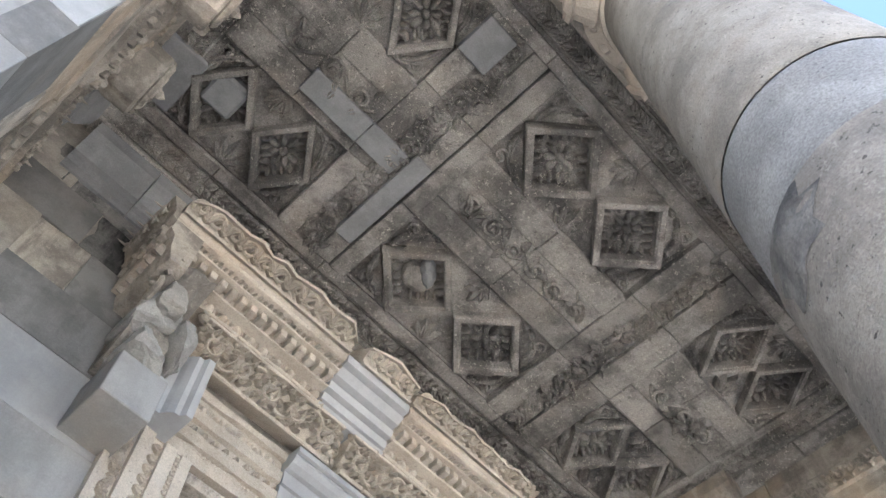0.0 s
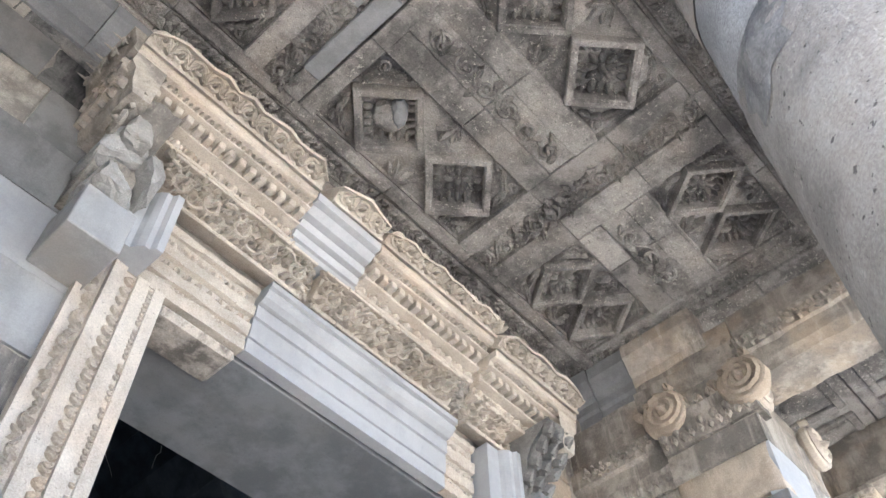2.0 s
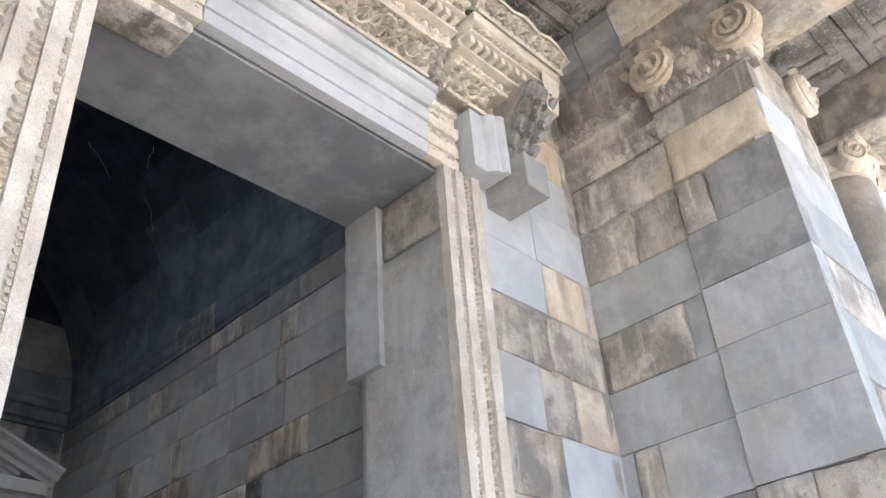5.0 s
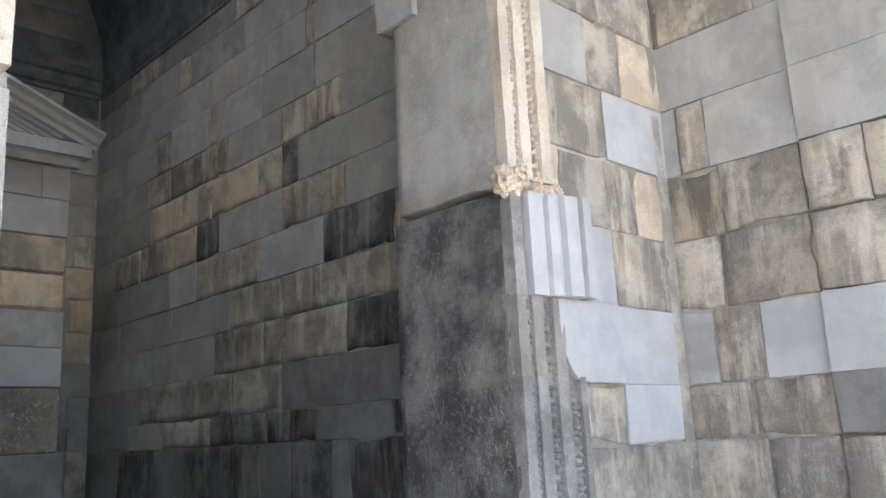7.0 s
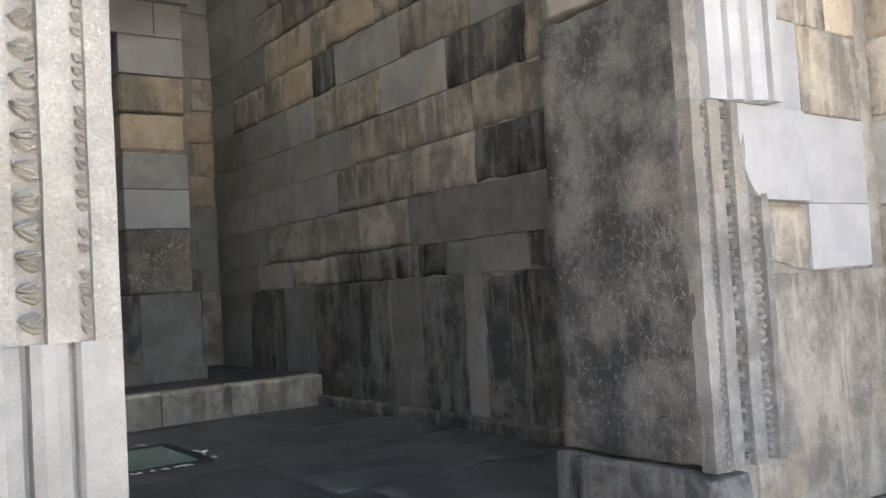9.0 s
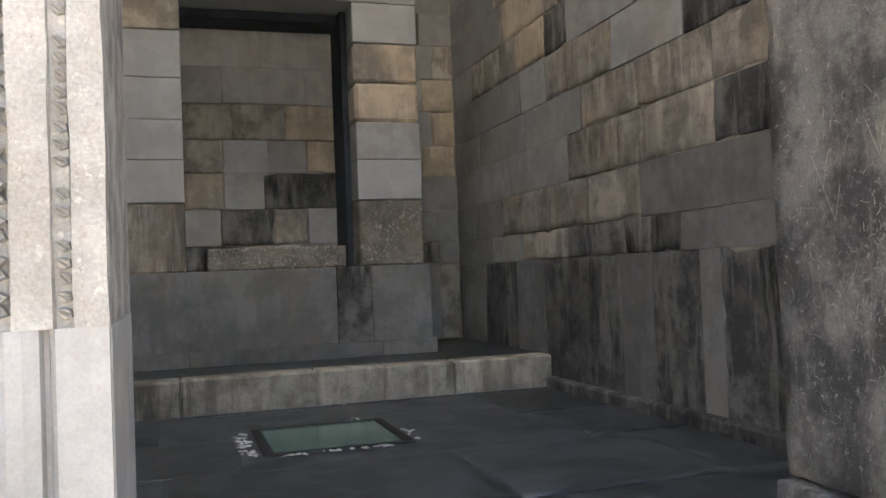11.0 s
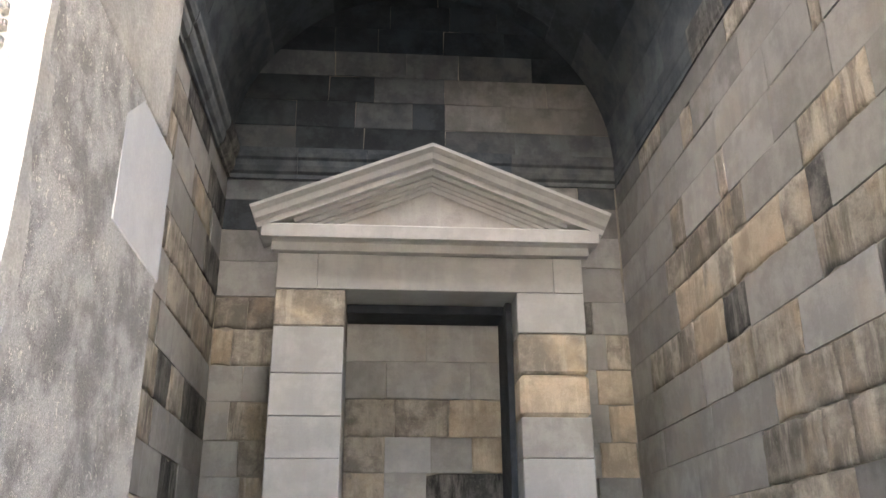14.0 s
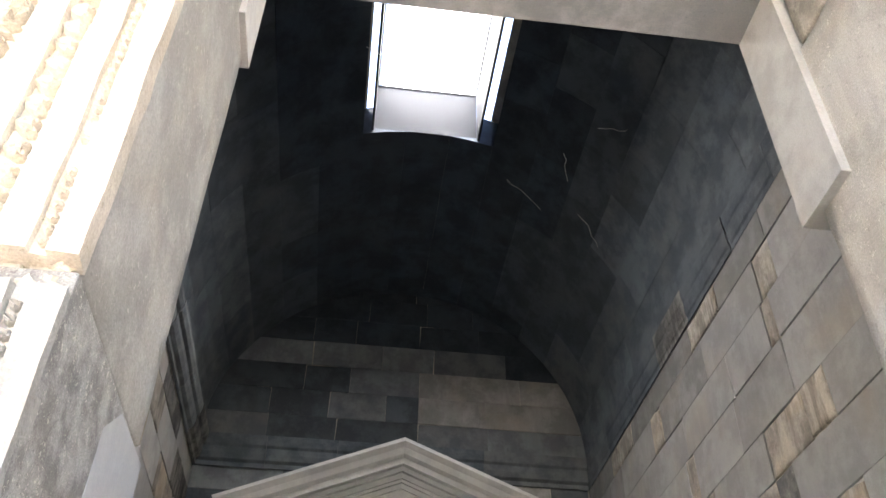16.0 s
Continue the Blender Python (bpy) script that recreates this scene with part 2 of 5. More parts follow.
# ---- mesh building ----
class Shape:
    """Points and faces gathered in a frame of (along, up, out) or plain metres, made into one mesh."""

    def __init__(self, frame_matrix=None):
        self.v, self.f, self.m, self.slot = [], [], [], 0
        self.frame = frame_matrix or Matrix()

    def add(self, points, faces, local=None):
        k = len(self.v)
        m = self.frame @ local if local is not None else self.frame
        self.v += [m @ Vector(p) for p in points]
        self.f += [tuple(k + i for i in face) for face in faces]
        self.m += [self.slot] * len(faces)

    def box(self, a, b, c=0.008, local=None):
        """A box from corner a to corner b with chamfered edges."""
        p, index = [], {}
        c = min([c] + [abs(b[k] - a[k]) * 0.45 for k in range(3)])
        for s in [(i, j, k) for i in (0, 1) for j in (0, 1) for k in (0, 1)]:
            for ax in range(3):
                q = [a[k] + c if s[k] == 0 else b[k] - c for k in range(3)]
                q[ax] = a[ax] if s[ax] == 0 else b[ax]
                index[(s, ax)] = len(p)
                p.append(q)
        faces = []
        for ax in range(3):
            o = [k for k in range(3) if k != ax]
            for side in (0, 1):
                ring = []
                for i, j in ((0, 0), (1, 0), (1, 1), (0, 1)):
                    s = [0, 0, 0]
                    s[ax], s[o[0]], s[o[1]] = side, i, j
                    ring.append(index[(tuple(s), ax)])
                flip = (side == 1) == (ax != 1)
                faces.append(ring if flip else ring[::-1])
            for i, j in ((0, 0), (0, 1), (1, 0), (1, 1)):
                s0, s1 = [0, 0, 0], [0, 0, 0]
                s0[o[0]], s0[o[1]], s1[o[0]], s1[o[1]], s1[ax] = i, j, i, j, 1
                s0, s1 = tuple(s0), tuple(s1)
                faces.append((index[(s0, o[0])], index[(s1, o[0])], index[(s1, o[1])], index[(s0, o[1])]))
        for s in [(i, j, k) for i in (0, 1) for j in (0, 1) for k in (0, 1)]:
            faces.append((index[(s, 0)], index[(s, 1)], index[(s, 2)]))
        self.add(p, faces, local)

    def run(self, profile, u0, u1, steps=1, rough=0.0, caps=True, rng=None):
        """Sweeps a profile of (out, up) along u."""
        p, faces, k = [], [], len(profile)
        for i in range(steps + 1):
            u = u0 + (u1 - u0) * i / steps
            for o, z in profile:
                j = rng.uniform(-rough, rough) if rough else 0
                p.append((u, z + j * 0.6, o + j))
        for i in range(steps):
            for j in range(k - 1):
                a = i * k + j
                faces.append((a, a + k, a + k + 1, a + 1))
        if caps:
            faces += [tuple(range(k)), tuple(range(steps * k, steps * k + k))[::-1]]
        self.add(p, faces)

    def dome(self, u, v, n, ru, rv, h, sides=8, rings=2, turn=0.0):
        """A half ellipsoid standing out of a face."""
        p, faces, ct, st = [], [], math.cos(turn), math.sin(turn)
        for i in range(rings):
            e = i / rings * math.pi / 2
            for k in range(sides):
                a = 2 * math.pi * k / sides
                x, y = ru * math.cos(a) * math.cos(e), rv * math.sin(a) * math.cos(e)
                p.append((u + x * ct - y * st, v + x * st + y * ct, n + h * math.sin(e)))
        p.append((u, v, n + h))
        for i in range(rings - 1):
            for k in range(sides):
                a, b = i * sides + k, i * sides + (k + 1) % sides
                faces.append((a, b, b + sides, a + sides))
        t = len(p) - 1
        faces += [((rings - 1) * sides + k, (rings - 1) * sides + (k + 1) % sides, t) for k in range(sides)]
        self.add(p, faces)

    def leaf(self, u, v, n, length, width, h, turn=0.0):
        """A pointed leaf cut deep at its sides, with a furrow along its middle, from its base at (u, v)."""
        ct, st = math.cos(turn), math.sin(turn)
        rim = ((0, 0), (-0.5, 0.3), (-0.4, 0.68), (0, 1), (0.4, 0.68), (0.5, 0.3))
        raw = [(x, y, 0) for x, y in rim] + [(x * 0.78, 0.5 + (y - 0.5) * 0.84, 0.8) for x, y in rim]
        raw += [(-0.2, 0.3, 1.0), (-0.15, 0.68, 0.95), (0.15, 0.68, 0.95), (0.2, 0.3, 1.0), (0, 0.26, 0.62), (0, 0.72, 0.62)]
        p = []
        for x, y, z in raw:
            x, y = x * width, y * length
            p.append((u + x * ct - y * st, v + x * st + y * ct, n + z * h))
        self.add(p, [(k, (k + 1) % 6, 6 + (k + 1) % 6, 6 + k) for k in range(6)] + [(6, 7, 12, 16), (7, 8, 13, 12), (8, 9, 17, 13), (12, 13, 17, 16), (6, 16, 15, 11), (11, 15, 14, 10), (10, 14, 17, 9), (15, 16, 17, 14)])

    def tube(self, points, r, sides=5, taper=None):
        """A round bar through points of (u, v, n)."""
        p, faces, pts = [], [], [Vector(q) for q in points]
        for i, q in enumerate(pts):
            d = (pts[min(i + 1, len(pts) - 1)] - pts[max(i - 1, 0)]).normalized()
            side = d.cross(Vector((0, 0, 1)))
            side = side.normalized() if side.length > 1e-6 else Vector((1, 0, 0))
            up = side.cross(d)
            rr = r * (1 if taper is None else 1 + (taper - 1) * i / (len(pts) - 1))
            for k in range(sides):
                a = 2 * math.pi * k / sides
                p.append(q + side * (rr * math.cos(a)) + up * (rr * math.sin(a)))
        for i in range(len(pts) - 1):
            for k in range(sides):
                a, b = i * sides + k, i * sides + (k + 1) % sides
                faces.append((a, b, b + sides, a + sides))
        faces += [tuple(range(sides))[::-1], tuple(range(len(p) - sides, len(p)))]
        self.add(p, faces)

    def rock(self, u, v, n, r, rnd, flat=1.0):
        """An irregular broken lump."""
        p, f, rows_, cols_ = [], [], 9, 14
        seed = Vector((rnd.uniform(0, 50), rnd.uniform(0, 50), rnd.uniform(0, 50)))
        for i in range(rows_ + 1):
            e = math.pi * i / rows_
            for k in range(cols_):
                a = 2 * math.pi * k / cols_
                d = Vector((math.sin(e) * math.cos(a), math.sin(e) * math.sin(a), math.cos(e)))
                q = r * (1 + 0.6 * noise.noise(d * 1.5 + seed) + 0.35 * noise.noise(d * 4.0 + seed) + 0.16 * noise.noise(d * 9.0 + seed))
                p.append((u + d.x * q, v + d.y * q, n + d.z * q * flat))
        for i in range(rows_):
            for k in range(cols_):
                a, b = i * cols_ + k, i * cols_ + (k + 1) % cols_
                f.append((a, b, b + cols_, a + cols_))
        self.add(p, f)

    def scroll(self, u, v, n, r, sign, h, rnd, leaves=7):
        """A curled vine with leaves set round it like petals."""
        self.spiral(u, v, n, r * 0.72, 1.5, 2.0 if sign > 0 else 1.1, sign, r * 0.13, h)
        for j in range(leaves):
            a = 2 * math.pi * j / leaves + rnd.uniform(-0.15, 0.15)
            self.leaf(u + r * 0.62 * math.cos(a), v + r * 0.62 * math.sin(a), n, r * rnd.uniform(0.5, 0.72), r * 0.42, h * 1.1, a - math.pi / 2 + sign * 0.7)

    def spiral(self, u, v, n, r, turns=1.6, start=0.0, sign=1, bar=0.012, h=0.012):
        pts = []
        for i in range(int(turns * 11) + 1):
            k = i / (turns * 11)
            a = start + sign * turns * 2 * math.pi * k
            rr = r * (1 - 0.82 * k)
            pts.append((u + rr * math.cos(a), v + rr * math.sin(a), n + h * (0.4 + 0.5 * k)))
        self.tube(pts, bar, 4, 0.8)
        self.dome(u, v, n, r * 0.24, r * 0.24, h * 2.2, 6, 2)

    def mesh(self, name, *mats):
        me = bpy.data.meshes.new(name)
        me.from_pydata([tuple(p) for p in self.v], [], self.f)
        for m in mats:
            me.materials.append(m)
        me.polygons.foreach_set("material_index", self.m)
        me.update()
        return me


def frame_of(origin, along, up, out):
    m = Matrix.Identity(4)
    for k, a in enumerate((along, up, out)):
        m.col[k] = (*a, 0)
    m.col[3] = (*origin, 1)
    return m


def part(name, shape, material, parent=None, label=""):
    """One mesh object of a shape under its thing; material may be a list."""
    mats = material if isinstance(material, (list, tuple)) else [material]
    ob = new(name, shape.mesh(name, *mats))
    if parent is not None:
        ob.parent = parent
    if label:
        ob["label"] = label
    return ob


def smooth(ob):
    ob.data.polygons.foreach_set("use_smooth", [True] * len(ob.data.polygons))
    return ob


def piece(name, mesh, parent, m, label=""):
    """One more object on a shared mesh, as a part."""
    ob = new(name, mesh)
    ob.parent, ob.matrix_basis = parent, m
    return ob


def thing(name, label, category, group="", kind=""):
    return tagged(new(name), label, category, group, kind)


def worn_block(parent, material, frame_matrix, u0, u1, v0, v1, depth, proud, wear, rng, name, relief):
    """One old block: eaten edges, flaked face with runs that follow the drip of the water."""
    w, h = u1 - u0, v1 - v0
    sd = rng.uniform(0, 90)
    rim = min(0.009, w * 0.2, h * 0.2)
    nu, nv = max(3, min(18, round(w / 0.075))), max(3, min(16, round(h / 0.07)))
    us = [0.0] + [rim + (w - 2 * rim) * i / nu for i in range(nu + 1)] + [w]
    vs = [0.0] + [rim + (h - 2 * rim) * i / nv for i in range(nv + 1)] + [h]
    cu, cv = len(us), len(vs)
    pts = []

    def bite(a, k):
        return wear * (0.35 + 0.6 * noise.noise((a * 6, sd + k, 3.1))) + 0.06 * max(0.0, noise.noise((a * 5.5, sd - k, 7.7)) - 0.15)

    for j, v in enumerate(vs):
        for i, u in enumerate(us):
            x, y = u0 + u, v0 + v
            near = min(i, j, cu - 1 - i, cv - 1 - j)
            eat = 1.0 if near == 0 else 0.85 if near == 1 else 0.0
            if i < 2:
                x += eat * max(0.0, bite(y, 1))
            elif i > cu - 3:
                x -= eat * max(0.0, bite(y, 2))
            if j < 2:
                y += eat * max(0.0, bite(x, 3))
            elif j > cv - 3:
                y -= eat * max(0.0, bite(x, 4))
            n = noise.noise((x * 8 + sd, y * 2.2, sd)) * relief + noise.noise((x * 19, y * 9 + sd, sd)) * relief * 0.65
            flake = noise.noise((x * 2.6 + sd, y * 1.5, 20 + sd))
            if flake > 0.1:
                n -= relief * 0.5
            if near == 0:
                n -= 0.004 + wear * 0.3 + relief * max(0.0, noise.noise((x * 7, y * 7, sd + 5)))
            pts.append((x, y, proud + n))
    faces = [(j * cu + i, j * cu + i + 1, (j + 1) * cu + i + 1, (j + 1) * cu + i) for j in range(cv - 1) for i in range(cu - 1)]
    ring = list(range(cu)) + [j * cu + cu - 1 for j in range(1, cv)] + [(cv - 1) * cu + i for i in range(cu - 2, -1, -1)] + [j * cu for j in range(cv - 2, 0, -1)]
    k = len(pts)
    pts += [(pts[q][0], pts[q][1], -depth) for q in ring]
    m = len(ring)
    faces += [(k + q, k + (q + 1) % m, ring[(q + 1) % m], ring[q]) for q in range(m)]
    s = Shape(frame_matrix)
    s.add(pts, faces)
    return smooth(part(name, s, material, parent))


def stone_block(parent, material, frame_matrix, u0, u1, v0, v1, depth=0.12, proud=0.0, wear=0.004, rng=random, name="stone", gap=0.0012, relief=None):
    """One dressed block with its face in the frame's (along, up) plane; old ones are worn."""
    u0, u1, v0, v1 = u0 + gap, u1 - gap, v0 + gap, v1 - gap
    if wear > 0.006:
        return worn_block(parent, material, frame_matrix, u0, u1, v0, v1, depth, proud, wear, rng, name, wear * 0.9 if relief is None else relief)
    s = Shape(frame_matrix)
    tilt = rng.uniform(-wear, wear) * 0.2
    s.box((u0, v0, -depth), (u1, v1, proud + tilt), 0.0012 + wear * rng.uniform(0.1, 0.5))
    if rng.random() < 0.5:
        # a chipped corner shows as a small broken wedge of shade
        cu, cv = rng.choice((u0, u1)), rng.choice((v0, v1))
        a, b = math.copysign(rng.uniform(0.01, 0.03), (u0 + u1) / 2 - cu), math.copysign(rng.uniform(0.008, 0.025), (v0 + v1) / 2 - cv)
        for q, p in enumerate(s.v):
            l = frame_matrix.inverted() @ p
            if abs(l.x - cu) < 0.006 and abs(l.y - cv) < 0.006 and l.z > -depth * 0.5:
                s.v[q] = frame_matrix @ Vector((l.x + a * 0.5, l.y + b * 0.5, l.z - 0.004))
    return part(name, s, material, parent)


KIND = {"n": (NEW, 0.004), "p": (PALE, 0.003), "o": (OLD, 0.011), "y": (OCHRE, 0.011), "d": (DARK, 0.0095), "s": (SCRATCHED, 0.012), "k": (SOOT_SHADE, 0.004), "g": (DIM, 0.004), "h": (SOOT_HALF_SHADE, 0.004), "m": (MID, 0.004)}


def course(parent, frame_matrix, v0, v1, text, rng, proud=0.0):
    """One course of blocks: 'start code end code end ...' along the frame."""
    bits = text.split()
    u = float(bits[0])
    for code, end in zip(bits[1::2], bits[2::2]):
        m, wear = KIND[code]
        stone_block(parent, m, frame_matrix, u, float(end), v0, v1, proud=proud + rng.uniform(-0.002, 0.002) + (rng.uniform(-0.006, 0.008) if wear > 0.006 else 0), wear=wear, rng=rng)
        u = float(end)


def random_course(parent, frame_matrix, u0, u1, v0, v1, weights, rng, short=0.55, long=1.3, proud=0.0):
    u, bits = u0, [str(u0)]
    while u < u1 - 1e-6:
        e = u + rng.uniform(short, long)
        if u1 - e < short * 0.6:
            e = u1
        bits += [rng.choices(list(weights), list(weights.values()))[0], f"{e:.3f}"]
        u = e
    course(parent, frame_matrix, v0, v1, " ".join(bits), rng, proud)


def solid(name, a, b, material, label="", category="", kind="structure", parent=None, c=0.006):
    s = Shape()
    s.box(a, b, c)
    ob = part(name, s, material, parent)
    if parent is None:
        tagged(ob, label, category, "", kind)
    return ob


# ---- plan, in metres ----
XL, XR = -2.53, 2.58          # cella side walls
Y_IN, Y_BACK = 0.90, 8.85     # inner face of the door wall, back wall
DL, DR, D_TOP = -1.16, 1.17, 4.85   # door opening
AL, AR, A_FRONT = -2.89, 2.71, -1.62  # inner faces and front of the antae
Z_CEIL, Z_IMPOST = 6.85, 6.2
rng = random.Random(7)
JOINTS = [0.0, 1.15, 1.47, 1.9, 2.34, 2.76, 3.2, 3.64, 4.07, 4.5, 4.95, 5.38, 5.8, 6.2, 6.6]

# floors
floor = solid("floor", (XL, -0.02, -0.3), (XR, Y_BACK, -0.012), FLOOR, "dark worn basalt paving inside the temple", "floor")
porch = solid("floor_porch", (-6.2, -4.2, -0.5), (6.2, -0.02, -0.14), PAVE, "worn basalt paving of the porch", "floor")
ground = solid("ground", (-400, -400, -2.2), (400, 400, -2.0), GROUND, "pale dusty ground around the temple", "ground")
podium = solid("podium", (-6.6, -4.6, -2.0), (6.6, 12.0, -0.5), OLD, "grey basalt podium under the temple", "podium")

# ---- cella walls ----
wall_east = solid("wall_east", (XR + 0.018, Y_IN - 0.9, -0.3), (3.62, 9.6, 6.9), MORTAR, "stone side wall of grey and brown weathered blocks", "wall")
FE = frame_of((XR, 0, 0), (0, 1, 0), (0, 0, 1), (-1, 0, 0))
EAST = [
    (0.0, 1.27, "0.9 d 2.2 d 3.2 m 3.45 d 4.1 m 4.6 d 5.1 d 6.15 m 6.9 d 7.9 m 8.85"),
    (1.27, 1.56, "0.9 d 2.6 m 3.67 d 4.1 d 4.5 d 5.6 o 6.65 n 7.6 n 8.85"),
    (1.56, 2.0, "0.9 m 2.55 m 4.22 o 5.13 o 7.28 n 8.1 n 8.85"),
    (2.0, 2.44, "0.9 o 1.9 d 3.2 o 4.15 o 4.55 o 5.5 n 7.0 n 8.85"),
    (2.44, 2.85, "0.9 d 2.1 o 3.2 o 4.2 o 5.2 n 6.5 n 7.9 n 8.85"),
    (2.85, 3.3, "0.9 o 1.7 o 2.5 d 3.52 n 4.6 o 5.42 o 5.95 n 6.6 n 7.8 n 8.85"),
    (3.3, 3.73, "0.9 n 2.1 n 3.15 o 4.2 n 5.43 d 5.95 y 6.7 o 7.4 o 8.1 n 8.85"),
    (3.73, 4.18, "0.9 n 2.4 n 3.9 d 4.2 o 4.63 y 5.6 o 6.3 y 7.1 n 8.85"),
    (4.18, 4.58, "0.9 n 2.1 n 3.2 o 3.55 o 4.2 n 5.23 o 5.5 o 6.6 o 7.3 n 8.85"),
    (4.58, 5.06, "0.9 n 2.3 n 3.6 n 4.55 n 5.5 o 5.7 n 6.6 o 7.0 n 8.0 n 8.85"),
    (5.06, 5.48, "0.9 n 2.6 n 3.6 o 3.75 n 4.5 n 5.6 n 6.7 n 8.85"),
    (5.48, 5.9, "0.9 n 2.4 n 3.4 o 3.7 n 4.9 m 6.1 o 6.4 n 7.5 m 8.85"),
    (5.9, 6.2, "0.9 m 2.2 o 2.6 m 3.4 m 4.4 o 5.1 m 6.0 m 7.0 o 7.8 m 8.85"),
]
for z0, z1, text in EAST:
    course(wall_east, FE, z0, z1, text, rng)

wall_west = solid("wall_west", (-3.57, Y_IN - 0.9, -0.3), (XL - 0.018, 9.6, 6.9), MORTAR, "stone side wall of grey and brown weathered blocks", "wall")
FW = frame_of((XL, 0, 0), (0, -1, 0), (0, 0, 1), (1, 0, 0))
for z0, z1, _ in EAST:
    random_course(wall_west, FW, -8.85, -0.9, z0, z1, {"n": 3, "o": 4, "d": 2}, rng)

wall_back = solid("wall_back", (-3.57, Y_BACK + 0.018, -0.3), (3.62, 9.9, 9.6), MORTAR, "stone back wall of weathered blocks", "wall")
FB = frame_of((0, Y_BACK, 0), (1, 0, 0), (0, 0, 1), (0, -1, 0))
BACK = [0.33, 1.32, 1.6, 2.0, 2.44, 2.85, 3.3, 3.73, 4.18, 4.6, 5.06, 5.48, 5.9, 6.2, 6.6, 7.0, 7.4, 7.8, 8.2, 8.6, 9.0, 9.3]
for k, (z0, z1) in enumerate(zip(BACK, BACK[1:])):
    if z0 < 4.2:
        cut = 1.66 + rng.uniform(0.35, 0.7)
        course(wall_back, FB, z0, z1, f"-2.53 {rng.choice('nnoy')} {-cut:.2f} {rng.choice('noo')} -1.5", rng)
        course(wall_back, FB, z0, z1, f"1.5 {rng.choice('nnod')} {cut:.2f} {rng.choice('noy')} 2.58", rng)
    else:
        half = 2.56 if z0 < 6.3 else math.sqrt(max(0.3, 2.62 ** 2 - (z0 - 6.55) ** 2)) if z0 > 6.55 else 2.56
        # lighter blocks on the right: door light put into the stone's colour
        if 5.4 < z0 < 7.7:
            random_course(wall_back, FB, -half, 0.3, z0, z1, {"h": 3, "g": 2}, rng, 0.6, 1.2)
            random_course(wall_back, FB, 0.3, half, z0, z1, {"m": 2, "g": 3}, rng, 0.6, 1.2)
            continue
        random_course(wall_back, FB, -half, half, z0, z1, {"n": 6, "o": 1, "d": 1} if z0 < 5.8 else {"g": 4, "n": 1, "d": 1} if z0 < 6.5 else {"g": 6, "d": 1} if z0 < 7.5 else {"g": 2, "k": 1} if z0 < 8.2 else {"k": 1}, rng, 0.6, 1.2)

# cornice at the vault's spring, on three sides
COR = [(0.0, 6.2), (0.03, 6.2), (0.03, 6.26), (0.07, 6.29), (0.09, 6.36), (0.09, 6.44), (0.12, 6.47), (0.14, 6.54), (0.14, 6.6), (0.0, 6.6)]
for nm, fm, a, b in (("cornice_east", FE, 0.9, 8.85), ("cornice_west", FW, -8.85, -0.9), ("cornice_back", FB, -2.53, 2.58)):
    holder = thing(nm, "plain moulded stone cornice under the vault", "cornice", kind="structure")
    u = a
    while u < b - 0.01:
        e = min(b, u + rng.uniform(0.8, 1.3))
        e = b if b - e < 0.4 else e
        s = Shape(fm)
        j = rng.uniform(-0.008, 0.008)
        flat = 0.22 if nm == "cornice_east" else 1.0
        s.run([(o * flat + (j if o else 0), z) for o, z in COR], u + 0.003, e - 0.003)
        # back cornice takes a darker tone on its left, painting the dimmer side
        part("moulding", s, SOOT_FAINT_SHADE if nm == "cornice_back" and u < 0.2 or nm == "cornice_east" and rng.random() < 0.5 else DARK if rng.random() < 0.25 else DIM, holder)
        u = e

# barrel vault of sooty stones with a skylight
SKX0, SKX1, SKY0, SKY1 = -0.64, 0.62, 3.7, 5.58
vault = Shape()
RAD, ZC = 2.56, 6.6
CX = (XL + XR) / 2
rows = 15
for i in range(rows):
    a0, a1 = math.pi * i / rows, math.pi * (i + 1) / rows
    y = Y_IN
    while y < 9.6:
        e = min(9.6, y + rng.uniform(0.7, 1.3))
        am = (a0 + a1) / 2
        # rows lighten toward the springing: bounced light painted into the soot tones
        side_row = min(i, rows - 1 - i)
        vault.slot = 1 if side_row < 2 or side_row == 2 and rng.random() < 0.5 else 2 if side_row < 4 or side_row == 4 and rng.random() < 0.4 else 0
        xm = CX - RAD * math.cos(am)
        edges = [(y, e)]
        if SKX0 - 0.05 < xm < SKX1 + 0.05:
            edges = []
            if y < SKY0:
                edges.append((y, min(e, SKY0)))
            if e > SKY1:
                edges.append((max(y, SKY1), e))
        for ya, yb in edges:
            if yb - ya < 0.03:
                continue
            out = rng.uniform(-0.003, 0.003)
            p, faces = [], []
            for r in (RAD + out, RAD + 0.45):
                for ang in (a0 + 0.0006, am, a1 - 0.0006):
                    for yy in (ya + 0.0015, yb - 0.0015):
                        p.append((CX - r * math.cos(ang), yy, ZC + r * math.sin(ang)))
            faces = [(0, 1, 3, 2), (2, 3, 5, 4), (6, 8, 9, 7), (8, 10, 11, 9), (0, 2, 8, 6), (2, 4, 10, 8), (1, 7, 9, 3), (3, 9, 11, 5), (0, 6, 7, 1), (4, 5, 11, 10)]
            vault.add(p, faces)
        y = e
ceiling = tagged(part("ceiling", vault, [SOOT_SHADE, SOOT_FAINT_SHADE, SOOT_HALF_SHADE]), "soot-black stone barrel vault", "vault", kind="structure")
cover = Shape()
K = 24
pts = []
for y in (Y_IN, 9.8):
    for k in range(K + 1):
        ang = math.pi * k / K
        pts.append((CX - 3.0 * math.cos(ang), y, ZC + 3.0 * math.sin(ang)))
skip = [k for k in range(K) if abs(CX - 3.0 * math.cos(math.pi * (k + 0.5) / K)) < 0.75]
